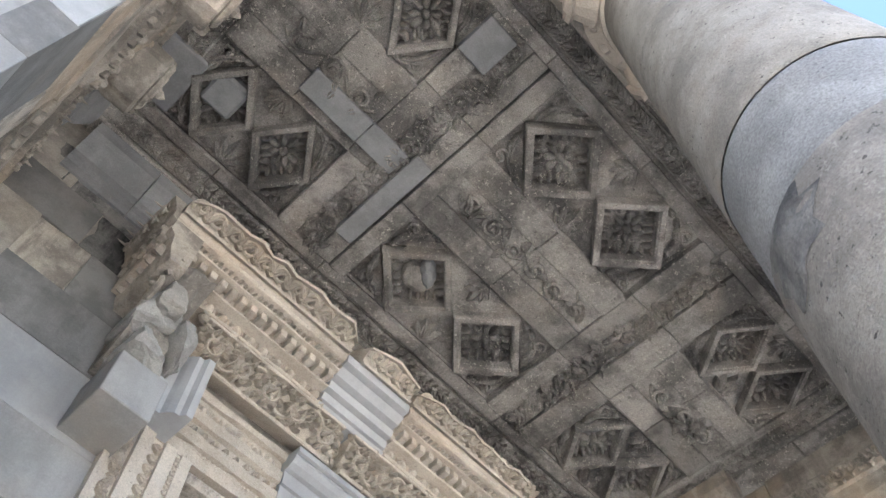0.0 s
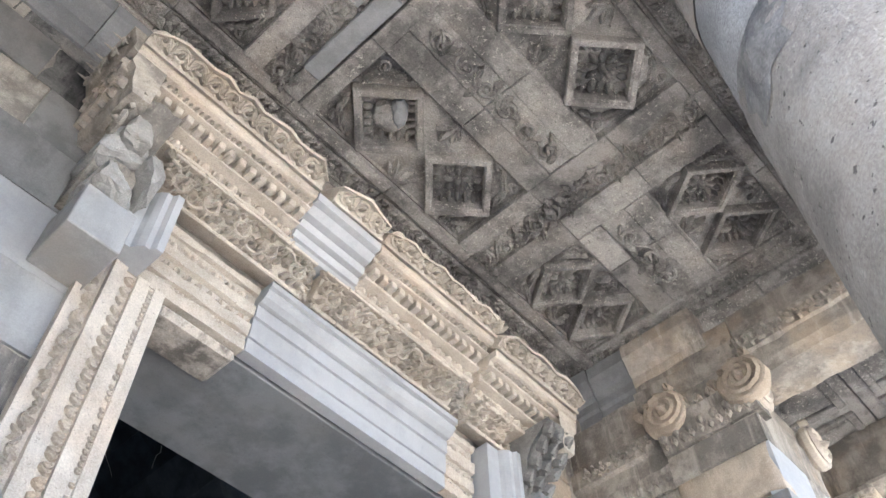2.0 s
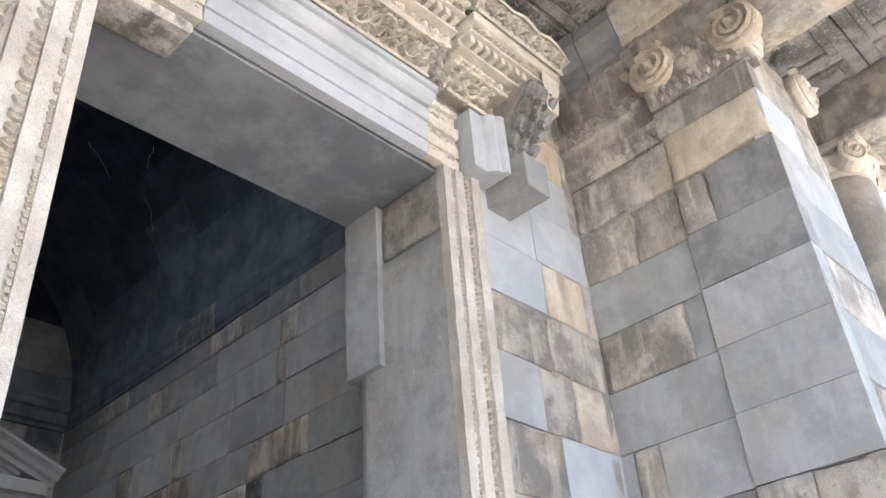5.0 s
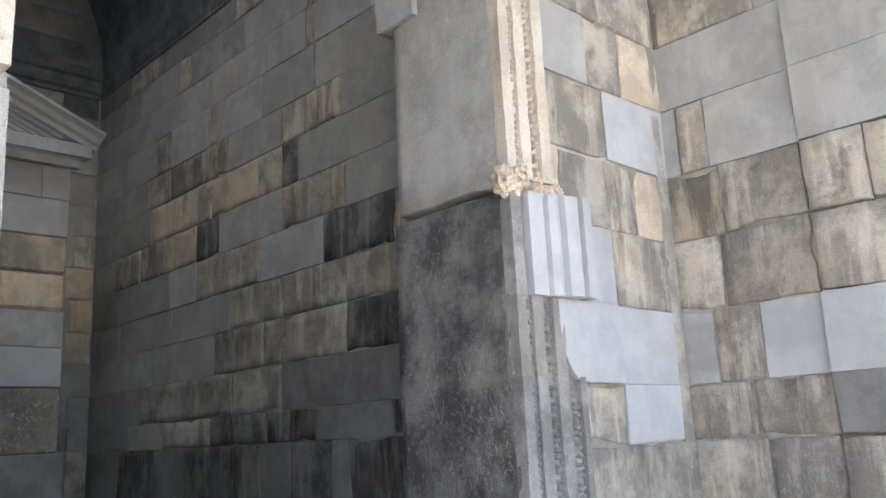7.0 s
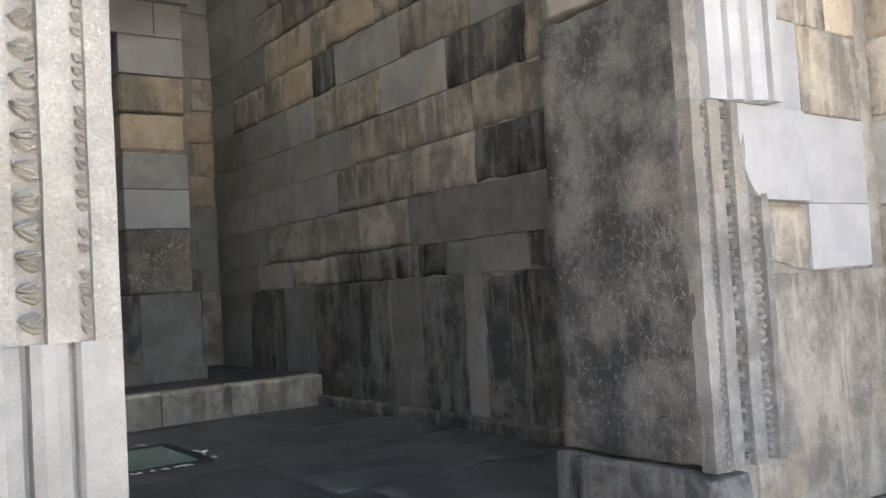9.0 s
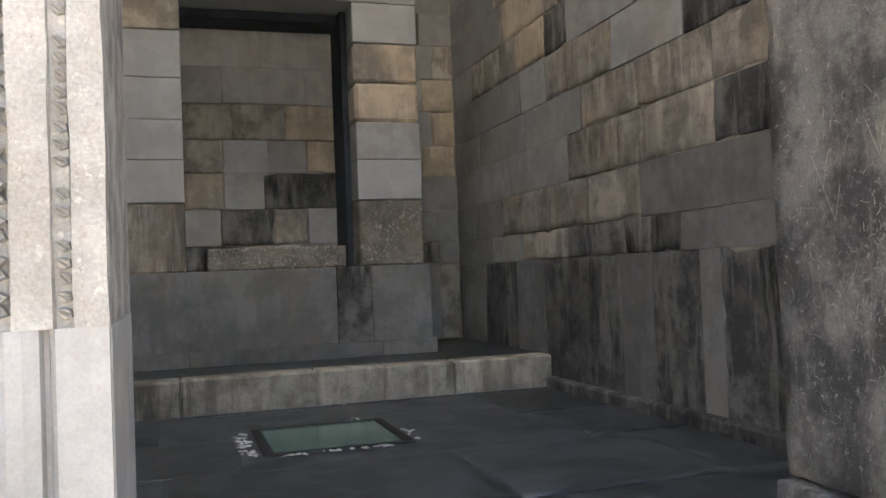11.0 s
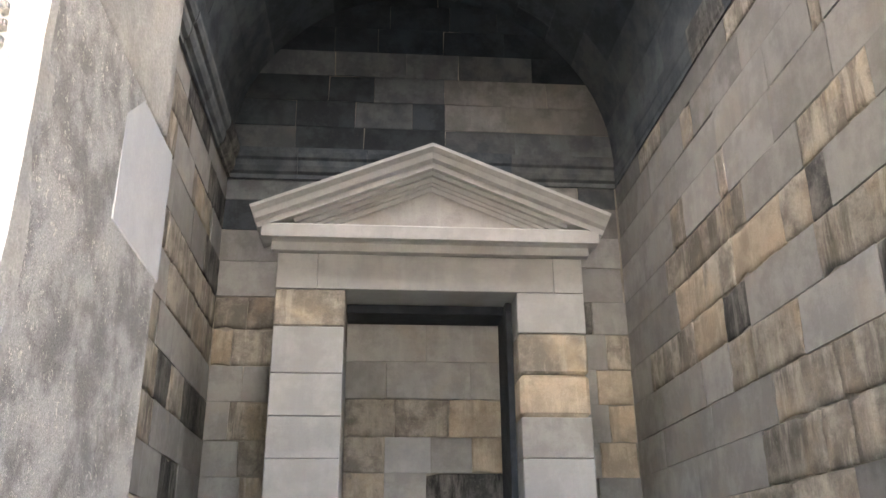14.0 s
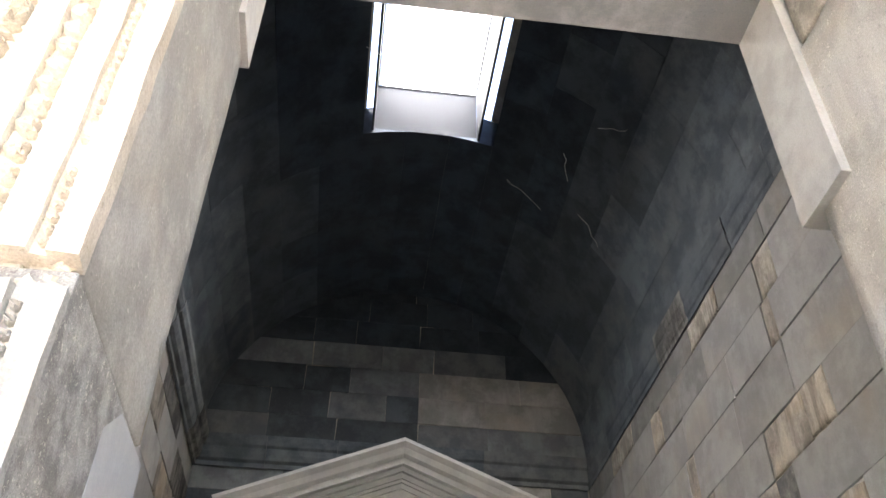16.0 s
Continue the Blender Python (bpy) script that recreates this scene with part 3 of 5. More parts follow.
cover.add(pts, [(k, k + 1, K + 2 + k, K + 1 + k) for k in range(K) if k not in skip])
for ya, yb in ((Y_IN, SKY0), (SKY1, 9.8)):
    q = []
    for y in (ya, yb):
        q += [(CX - 3.0 * math.cos(math.pi * k / K), y, ZC + 3.0 * math.sin(math.pi * k / K)) for k in range(skip[0], skip[-1] + 2)]
    h = len(q) // 2
    cover.add(q, [(k, k + 1, h + 1 + k, h + k) for k in range(h - 1)])
roof = tagged(part("roof", cover, MORTAR), "stone roof over the vault", "roof", kind="structure")

# skylight: shaft lining, frame and pane
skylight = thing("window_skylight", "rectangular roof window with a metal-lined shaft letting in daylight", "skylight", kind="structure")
# lining coloured near-black to hold down glare from the lamp added below
LINING = bpy.data.materials.new("dimmed_metal_lining")
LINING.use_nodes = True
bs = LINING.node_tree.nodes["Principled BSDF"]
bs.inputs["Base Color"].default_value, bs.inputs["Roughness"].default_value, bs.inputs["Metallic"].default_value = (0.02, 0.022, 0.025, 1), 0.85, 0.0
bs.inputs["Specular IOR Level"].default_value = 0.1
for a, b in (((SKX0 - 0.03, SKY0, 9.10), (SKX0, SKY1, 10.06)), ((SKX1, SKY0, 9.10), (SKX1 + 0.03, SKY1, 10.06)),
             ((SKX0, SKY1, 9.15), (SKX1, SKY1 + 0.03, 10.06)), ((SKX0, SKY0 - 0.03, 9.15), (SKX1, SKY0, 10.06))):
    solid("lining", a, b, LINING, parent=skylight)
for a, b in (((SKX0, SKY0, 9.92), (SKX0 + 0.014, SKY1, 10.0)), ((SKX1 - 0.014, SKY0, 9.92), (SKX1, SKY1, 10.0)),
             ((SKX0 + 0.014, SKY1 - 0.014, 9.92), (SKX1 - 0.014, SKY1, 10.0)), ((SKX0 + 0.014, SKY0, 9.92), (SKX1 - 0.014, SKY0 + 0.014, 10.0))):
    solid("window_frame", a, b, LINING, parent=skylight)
FROST = bpy.data.materials.new("frosted_pane")
FROST.use_nodes = True
fn_, fl_ = FROST.node_tree.nodes, FROST.node_tree.links
tr = fn_.new("ShaderNodeBsdfTranslucent")
tr.inputs["Color"].default_value = (0.9, 0.92, 0.94, 1)
fl_.new(tr.outputs[0], fn_["Material Output"].inputs["Surface"])
solid("pane", (SKX0 + 0.01, SKY0 + 0.01, 9.95), (SKX1 - 0.01, SKY1 - 0.01, 9.957), FROST, parent=skylight, c=0.001)

# lamp added under the pane to strengthen the daylight indoors
day = bpy.data.lights.new("skylight_daylight", "AREA")
day.shape, day.size, day.size_y, day.energy, day.color = "RECTANGLE", SKX1 - SKX0 - 0.04, SKY1 - SKY0 - 0.04, 14.0, (0.93, 0.97, 1.0)
new("skylight_daylight", day).matrix_world = look(((SKX0 + SKX1) / 2, (SKY0 + SKY1) / 2, 9.93), ((SKX0 + SKX1) / 2, (SKY0 + SKY1) / 2 + 0.001, 0))

# platform with its step, and the paving
platform = thing("platform", "raised stone platform along the back wall with a pale worn step", "platform", kind="structure")
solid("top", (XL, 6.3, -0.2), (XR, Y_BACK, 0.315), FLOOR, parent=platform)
u = -2.53
for e, m in ((-1.95, WORN), (-1.0, OLD), (0.2, WORN), (0.85, WORN), (1.55, OLD), (2.58, WORN)):
    s = Shape()
    s.box((u + 0.002, 6.03 + rng.uniform(-0.01, 0.01), -0.05), (e - 0.002, 6.32, 0.32 + rng.uniform(-0.006, 0.004)), 0.022)
    part("step", s, m, platform)
    u = e
FF = frame_of((0, 0, 0), (1, 0, 0), (0, 1, 0), (0, 0, 1))
y = 0.9
while y < 6.0:
    e = min(6.04, y + rng.uniform(0.9, 1.4))
    u = XL
    while u < XR - 0.01:
        w = min(XR, u + rng.uniform(1.0, 1.9))
        w = XR if XR - w < 0.4 else w
        if not (w > -0.45 and u < 0.75 and e > 3.9 and y < 5.3):
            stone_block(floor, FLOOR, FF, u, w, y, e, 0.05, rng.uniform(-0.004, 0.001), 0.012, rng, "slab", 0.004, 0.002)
        u = w
    y = e

# ---- door wall ----
wall_front = thing("wall_front", "entrance wall of large grey and brown basalt blocks", "wall", kind="structure")
for a, b in (((-3.7, 0.018, -0.5), (DL - 0.12, Y_IN, 6.9)), ((DR + 0.12, 0.018, -0.5), (3.7, Y_IN, 6.9)), ((DL - 0.12, 0.05, D_TOP + 0.1), (DR + 0.12, Y_IN, 9.6)),
             ((-3.7, 0.3, 6.9), (DL - 0.12, Y_IN, 9.6)), ((DR + 0.12, 0.3, 6.9), (3.7, Y_IN, 9.6))):
    solid("core", a, b, MORTAR, parent=wall_front)
FN = frame_of((0, 0, 0), (1, 0, 0), (0, 0, 1), (0, -1, 0))
RIGHT = [
    "1.5 o 2.735", "1.5 o 2.05 p 2.735", "1.98 p 2.735", "1.44 p 2.05 o 2.735", "1.44 y 1.62 o 2.05 o 2.35 y 2.62 p 2.735", "1.44 o 2.08 p 2.735",
    "1.44 n 1.95 o 2.3 y 2.735", "1.44 o 2.1 o 2.735", "1.44 p 2.15 y 2.735", "1.44 p 2.1 p 2.735", "1.9 p 2.735", "1.9 y 2.735", "1.9 o 2.735", "1.9 o 2.735"]
LEFT = ["-2.92 d -2.1 o -1.5", "-2.92 p -1.5", "-2.92 o -2.0 p -1.5", "-2.92 p -2.2 o -1.5", "-2.92 n -1.9 p -1.5", "-2.92 o -2.2 p -1.5", "-2.92 o -1.5",
        "-2.92 n -2.1 o -1.5", "-2.92 n -1.5", "-2.92 p -1.5", "-2.92 m -1.75", "-2.92 o -2.2 m -1.8", "-2.92 m -2.3 d -1.8", "-2.92 d -1.8"]
for (z0, z1), a, b in zip(zip(JOINTS, JOINTS[1:]), LEFT, RIGHT):
    course(wall_front, FN, z0, z1, a, rng)
    course(wall_front, FN, z0, z1, b, rng)
# new stone let in beside the jamb, its foot cut in a curve round the old carving
patch = Shape(FN)
edge = [(1.98, 1.472), (1.98, 1.897), (1.46, 1.897), (1.462, 1.72), (1.475, 1.64), (1.505, 1.57), (1.55, 1.51), (1.60, 1.475)]
k = len(edge)
patch.add([(x, z, -0.1) for x, z in edge] + [(x, z, 0.052) for x, z in edge] + [(x + (1.7 - x) * 0.012, z + (1.68 - z) * 0.012, 0.055) for x, z in edge],
          [tuple(range(2 * k, 3 * k))[::-1]] + [(r * k + q, r * k + (q + 1) % k, (r + 1) * k + (q + 1) % k, (r + 1) * k + q) for r in (0, 1) for q in range(k)])
part("stone", patch, PALE, wall_front)
random_course(wall_front, FN, -1.8, 1.9, 6.0, 6.6, {"o": 1}, rng)
solid("footing", (AL, -0.02, -0.14), (DL - 0.02, 0.1, 0.0), DARK, parent=wall_front)
solid("footing", (DR + 0.02, -0.02, -0.14), (2.71, 0.1, 0.0), DARK, parent=wall_front)

# door reveals: tall old blocks with new pieces let in
FRR = frame_of((DR, 0, 0), (0, 1, 0), (0, 0, 1), (-1, 0, 0))
for y0, y1, z0, z1, m, w, pr0 in ((-0.06, 0.9, -0.14, 0.34, DARK, 0.01, 0.04), (0.0, 0.88, 0.34, 2.45, SCRATCHED, 0.03, 0.0), (0.0, 0.84, 2.46, 4.4, GRAINY, 0.03, -0.01), (0.0, 0.6, 4.4, 4.85, OLD, 0.02, -0.01),
                                  (0.60, 0.93, 3.64, 4.85, NEW, 0.003, 0.03)):
    stone_block(wall_front, m, FRR, y0, y1, z0, z1, 0.2, pr0, w, rng, relief=0.0008)
FRL = frame_of((DL, 0, 0), (0, 1, 0), (0, 0, 1), (1, 0, 0))
for y0, y1, z0, z1, m, w, pr0 in ((-0.02, 0.9, -0.14, 0.1, DARK, 0.01, 0.03), (0.0, 0.86, 0.1, 1.092, NEW, 0.003, 0.003), (0.0, 0.85, 1.09, 2.42, STAINED, 0.004, 0.0), (0.0, 0.84, 2.43, 4.85, GRAINY, 0.02, -0.006),
                                  (0.44, 0.87, 2.04, 2.42, PALE, 0.006, 0.004), (0.6, 0.88, 4.2, 4.85, NEW, 0.003, 0.02)):
    stone_block(wall_front, m, FRL, y0, y1, z0, z1, 0.2, pr0, w, rng, relief=0.003)
solid("joint_bed", (DL - 0.1, 0.01, 1.05), (DL - 0.007, 0.83, 1.13), MORTAR, parent=wall_front)
solid("threshold", (DL, -0.05, -0.3), (DR, 0.9, -0.02), FLOOR, parent=wall_front)
solid("lintel", (DL - 0.1, 0.06, D_TOP), (DR + 0.1, 0.93, D_TOP + 0.5), LINTEL, parent=wall_front)

# ---- antae ----
for side, nm in ((1, "wall_anta_right"), (-1, "wall_anta_left")):
    anta = thing(nm, "short projecting end wall of grey and brown basalt blocks beside the porch", "wall", kind="structure")
    x = AR if side > 0 else AL
    if side > 0:
        solid("core", (x + 0.018, A_FRONT + 0.018, -0.5), (3.7, 0.05, 6.0), MORTAR, parent=anta)
        fi = frame_of((x, 0, 0), (0, 1, 0), (0, 0, 1), (-1, 0, 0))
    else:
        solid("core", (-3.7, A_FRONT + 0.018, -0.5), (x - 0.018, 0.05, 6.0), MORTAR, parent=anta)
        fi = frame_of((x, 0, 0), (0, 1, 0), (0, 0, 1), (1, 0, 0))
    ff = frame_of((0, A_FRONT, 0), (1, 0, 0), (0, 0, 1), (0, -1, 0))
    inner = ["o -0.45 o 0.03", "o -0.4 o 0.03", "p -0.5 o -0.2 n 0.03", "o -0.3 o 0.03", "o -0.35 o 0.03", "n -0.3 o -0.1 n 0.03", "n 0.03", "n -0.7 o 0.03", "n 0.03", "o -0.45 o 0.03", "o 0.03", "o -0.4 o 0.03"]
    pil = ["o -0.86", "m -0.86", "p -0.86", "o -0.86", "o -1.2 o -0.86", "n -0.86", "n -0.86", "n -0.86", "m -0.86", "m -1.1 o -0.86", "y -0.86", "o -0.86"]
    for k, (z0, z1) in enumerate(zip(JOINTS[:12], JOINTS[1:13])):
        course(anta, fi, z0, z1, "-0.86 " + inner[k], rng)
        course(anta, fi, z0, z1, f"{A_FRONT} " + pil[k], rng, 0.035)
        a, b = (AR - 0.03, 3.7) if side > 0 else (-3.7, AL + 0.03)
        random_course(anta, ff, a, b, z0, z1, {"p": 1, "n": 2, "o": 2} if side < 0 else {"p": 1, "n": 2, "o": 3}, rng, 0.5, 1.1, 0.0)
    solid("footing", (min(x - side * 0.04, x + side * 1.0), A_FRONT - 0.04, -0.14), (max(x - side * 0.04, x + side * 1.0), 0.02, 0.0), DARK, parent=anta)

# ---- niche at the back wall ----
niche = thing("niche_surround", "gabled altar niche of smooth grey stone with a triangular pediment", "niche", kind="structure")
NY = 7.2
FNI = frame_of((0, NY, 0), (1, 0, 0), (0, 0, 1), (0, -1, 0))
PL, PR, OL, OR = -1.62, 1.62, -0.90, 0.90
for z0, z1, m, w in ((1.28, 1.99, OLD, 0.012), (1.99, 2.43, PALE, 0.003), (2.43, 2.84, PALE, 0.003), (2.84, 3.27, PALE, 0.003), (3.27, 3.76, PALE, 0.003), (3.76, 4.16, OLD, 0.008)):
    s = Shape()
    s.box((PL, NY, z0 + 0.003), (OL, Y_BACK, z1 - 0.003), 0.005 + w)
    part("pier_block", s, m, niche)
for z0, z1, m, w in ((1.28, 2.0, SPECKLED, 0.015), (2.0, 2.44, PALE, 0.003), (2.44, 2.85, NEW, 0.003), (2.85, 3.29, OCHRE, 0.035), (3.29, 3.72, OLD, 0.02), (3.72, 4.16, PALE, 0.003)):
    s = Shape()
    s.box((OR, NY, z0 + 0.003), (PR, Y_BACK, z1 - 0.003), 0.005 + w)
    part("pier_block", s, m, niche)
for a, b, m in (((-1.67, 7.15, 0.47), (0.62, Y_BACK, 1.28), MID), ((0.625, 7.15, 0.47), (1.0, Y_BACK, 1.28), DARK), ((1.003, 7.15, 0.47), (1.67, Y_BACK, 1.28), MID), ((-1.70, 7.12, 0.312), (-0.9, 7.6, 0.47), MID), ((-0.897, 7.12, 0.312), (1.1, 7.6, 0.47), MID), ((1.103, 7.12, 0.312), (1.71, 7.6, 0.47), MID)):
    solid("plinth_block", a, b, m, parent=niche)
for a, b in ((-1.62, -1.2), (-1.197, 1.3), (1.303, 1.62)):
    solid("frieze_block", (a, NY, 4.163), (b, Y_BACK, 4.55), PALE, parent=niche)
fb = frame_of((0, 8.15, 0), (1, 0, 0), (0, 0, 1), (0, -1, 0))
for z0, z1, text in ((1.28, 1.58, "-0.9 d -0.3 o 0.4 n 0.9"), (1.58, 1.99, "-0.9 n -0.5 d 0.1 o 0.5 n 0.9"), (1.99, 2.41, "-0.9 o -0.45 n 0 d 0.9"), (2.41, 2.79, "-0.9 o -0.45 p 0.05 n 0.5 y 0.9"),
                     (2.79, 3.21, "-0.9 o -0.35 o 0.25 y 0.9"), (3.21, 3.63, "-0.9 n -0.45 n 0.5 n 0.9"), (3.63, 4.16, "-0.9 n 0 n 0.9")):
    course(niche, fb, z0, z1, text, rng)
# near-black sheets put the niche's inner shade into colour, right side and top
solid("reveal_side", (OR - 0.07, 7.55, 1.282), (OR + 0.002, 8.14, 4.158), SOOT_SHADE, parent=niche)
solid("reveal_top", (OL + 0.004, 7.7, 4.06), (OR - 0.072, 8.14, 4.158), SOOT_SHADE, parent=niche)
solid("niche_core", (OL, 8.2, 1.28), (OR, Y_BACK, 4.16), MORTAR, parent=niche)
# pediment
for nm, prof in (("bed_moulding", [(0, 4.55), (0.10, 4.55), (0.10, 4.64), (0.13, 4.66), (0, 4.66)]), ("corona", [(0, 4.663), (0.2, 4.663), (0.2, 4.80), (0.18, 4.82), (0, 4.82)])):
    s = Shape(FNI)
    w = 1.68 if nm == "bed_moulding" else 1.78
    s.run(prof, -w, w)
    part(nm, s, PALE, niche)
s = Shape(FNI)
s.add([(-1.5, 4.823, 0.03), (1.5, 4.823, 0.03), (0, 5.40, 0.03), (-1.5, 4.823, -0.5), (1.5, 4.823, -0.5), (0, 5.40, -0.5)], [(0, 1, 2), (3, 5, 4), (0, 2, 5, 3), (1, 4, 5, 2), (0, 3, 4, 1)])
part("tympanum", s, NEW, niche)
for side in (-1, 1):
    c, sn = math.cos(math.atan(0.412)), math.sin(math.atan(0.412))
    fr = frame_of((side * 1.82, NY, 4.752), (-side * c, 0, sn), (side * sn, 0, c), (0, -1, 0))
    for nm, prof in (("raking_cornice", [(-0.4, 0.0), (0.2, 0.0), (0.2, 0.06), (0.24, 0.09), (0.26, 0.15), (0.30, 0.2), (0.30, 0.235), (-0.4, 0.235)]),
                        ("raking_moulding", [(-0.3, -0.11), (0.09, -0.11), (0.09, -0.055), (0.13, -0.05), (0.13, -0.002), (-0.3, -0.002)]),
                        ("inner_moulding", [(-0.3, -0.2), (0.05, -0.2), (0.055, -0.15), (0.075, -0.145), (0.075, -0.113), (-0.3, -0.113)])):
        k = len(prof)
        p, faces = [], []
        for first in (True, False):
            for o, v in prof:
                if first:
                    uu = {"raking_cornice": 0.0, "raking_moulding": 0.38, "inner_moulding": 0.6}[nm]
                else:
                    uu = 1.82 / c + v * sn / c
                p.append((uu, v, o))
        faces = [(j, j + k, j + k + 1, j + 1) for j in range(k - 1)] + [tuple(range(k)), tuple(range(k, 2 * k))[::-1]]
        s = Shape(fr)
        s.add(p, faces)
        part(nm, s, PALE, niche)
altar = tagged(solid("altar_slab", (-0.68, 7.65, 1.282), (0.86, 8.1, 1.53), SPECKLED, c=0.02, kind="thing"), "dark weathered stone slab lying in the niche", "stone slab")


# ---- porch ceiling: one mesh of slabs, sunk panels, rhombic coffers, leaf bands and vines ----
FC = frame_of((0, 0, Z_CEIL), (1, 0, 0), (0, 1, 0), (0, 0, -1))
pc = Shape(FC)
cr = random.Random(21)
SUNK = -0.065


def slab(x0, x1, y0, y1, top=0.0, gap=0.0025, slot=0):
    pc.slot = slot
    t = top + cr.uniform(-0.005, 0.005)
    gx, gy = (gap, 0.001) if x1 - x0 > y1 - y0 else (0.001, gap)
    pc.box((x0 + gx, y0 + gy, -0.2), (x1 - gx, y1 - gy, t), 0.006)
    pc.slot = 0
    return t


def leaf_band(x0, y0, x1, y1, width, n=0.0, step=0.062):
    """Two rows of slanting leaves with a fillet along each side."""
    L = math.hypot(x1 - x0, y1 - y0)
    dx, dy = (x1 - x0) / L, (y1 - y0) / L
    a = math.atan2(dy, dx) - math.pi / 2
    k = 0.0
    while k < L:
        for s in (-1, 1):
            if cr.random() < 0.93:
                pc.leaf(x0 + dx * k - dy * s * width * 0.06, y0 + dy * k + dx * s * width * 0.06, n, step * cr.uniform(1.25, 1.5), width * 0.34, 0.04 * cr.uniform(0.8, 1.2), a + s * 0.7)
        k += step
    for s in (-1, 1):
        ox, oy = -dy * s * width * 0.45, dx * s * width * 0.45
        pc.tube([(x0 + ox + dx * L * i / 12, y0 + oy + dy * L * i / 12, n + 0.004) for i in range(13)], 0.011, 4)


def vine(x0, y0, x1, y1, width, n, loops, rich=False):
    """A wavy stem with curling tendrils and leaves."""
    L = math.hypot(x1 - x0, y1 - y0)
    dx, dy = (x1 - x0) / L, (y1 - y0) / L
    at = lambda s, o: (x0 + dx * s - dy * o, y0 + dy * s + dx * o)
    pts = []
    for i in range(loops * 8 + 1):
        s = L * i / (loops * 8)
        pts.append((*at(s, width * 0.36 * math.sin(math.pi * i / 8)), n + 0.018))
    pc.tube(pts, width * 0.075, 4)
    for i in range(loops):
        side = 1 if i % 2 == 0 else -1
        c = at(L * (i + 0.5) / loops, side * width * 0.02)
        pc.spiral(c[0], c[1], n, min(width * 0.4, L / loops * 0.45), 1.4, cr.uniform(0, 6), side, width * 0.085, 0.055)
        for j in range(5 if rich else 3):
            q = at(L * (i + cr.uniform(0, 1)) / loops, cr.uniform(-0.4, 0.4) * width)
            pc.leaf(q[0], q[1], n, width * cr.uniform(0.4, 0.6), width * 0.28, 0.065, cr.uniform(0, 6.28))
        if rich:
            for j in range(3):
                q = at(L * (i + cr.uniform(0, 1)) / loops, cr.uniform(-0.35, 0.35) * width)
                pc.dome(q[0], q[1], n, width * 0.13, width * 0.13, 0.035, 7, 2)


def rhombus(cx, cy, hw, hh, rosette=True, plate=False):
    """A raised rhombic frame with an egg border and a flower sunk inside."""
    def ring(k, n):
        return [(cx + hw * k, cy, n), (cx, cy + hh * k, n), (cx - hw * k, cy, n), (cx, cy - hh * k, n)]
    levels = [ring(1.0, SUNK - 0.02), ring(1.0, 0.025), ring(0.975, 0.035), ring(0.83, 0.035), ring(0.81, 0.02), ring(0.775, 0.016), ring(0.755, -0.115), ring(0.74, -0.125)]
    p = [q for r in levels for q in r]
    f = [(4 * i + j, 4 * i + (j + 1) % 4, 4 * i + 4 + (j + 1) % 4, 4 * i + 4 + j) for i in range(len(levels) - 1) for j in range(4)]
    pc.add(p, f + [tuple(range(len(p) - 4, len(p)))])
    corners = ring(0.64, -0.125)
    for j in range(4):
        a, b = corners[j], corners[(j + 1) % 4]
        for i in range(5):
            k = (i + 0.5) / 5
            u, v = a[0] + (b[0] - a[0]) * k, a[1] + (b[1] - a[1]) * k
            turn = math.atan2(b[1] - a[1], b[0] - a[0])
            pc.dome(u, v, -0.125, 0.02, 0.046, 0.075, 7, 3, turn)
    if plate:
        pc.slot = 1
        pc.box((cx - hw * 0.55, cy - hh * 0.5, -0.12), (cx + hw * 0.4, cy + hh * 0.25, 0.0), 0.02)
        pc.slot = 0
    elif rosette:
        for j in range(8):
            a = j * math.pi / 4
            reach = 0.115 if j % 2 else 0.135
            pc.dome(cx - math.sin(a) * reach * 0.62, cy + math.cos(a) * reach * 0.62, -0.125, 0.027, reach * 0.42, 0.06, 7, 3, a)
        pc.dome(cx, cy, -0.125, 0.034, 0.034, 0.095, 9, 3)
    else:
        pc.dome(cx, cy, -0.1, hw * 0.38, hh * 0.36, 0.1, 10, 3)
        pc.slot = 1
        pc.dome(cx + 0.02, cy - 0.08, -0.08, hw * 0.36, hh * 0.2, 0.1, 9, 3, 0.8)
        pc.slot = 0


# backing plate, sunk fields' ground
pc.box((-2.75, -2.9, -0.5), (2.75, 0.3, -0.14), 0.005)
BAYS = ((-2.52, -1.44), (-0.79, 0.76), (1.39, 2.46))
Y0, Y1, Y2, Y3 = -0.46, -1.19, -1.83, -2.54
# borders
for a, b in ((-2.75, -1.95), (-1.95, -0.97), (-0.97, 0.02), (0.02, 0.93), (0.93, 1.8), (1.8, 2.75)):
    slab(a, b, -0.15, 0.2)
    slab(a, b, -0.37, -0.15, -0.04)
    slab(a, b, Y0, -0.37)
    slab(a, b, Y3 - 0.1, Y3)
    slab(a, b, -2.86, Y3 - 0.1, -0.04)
    slab(a, b, -3.0, -2.86)
leaf_band(-2.6, -0.26, 2.62, -0.26, 0.19, -0.04)
leaf_band(2.6, -2.75, -2.6, -2.75, 0.19, -0.04)
for s in (-1, 1):
    slab(*sorted((s * 2.75, s * 2.47)), -1.5, Y0, -0.04)
    slab(*sorted((s * 2.75, s * 2.47)), Y3, -1.5, -0.04)
    leaf_band(s * 2.61, -0.4, s * 2.61, -2.6, 0.18, -0.04)
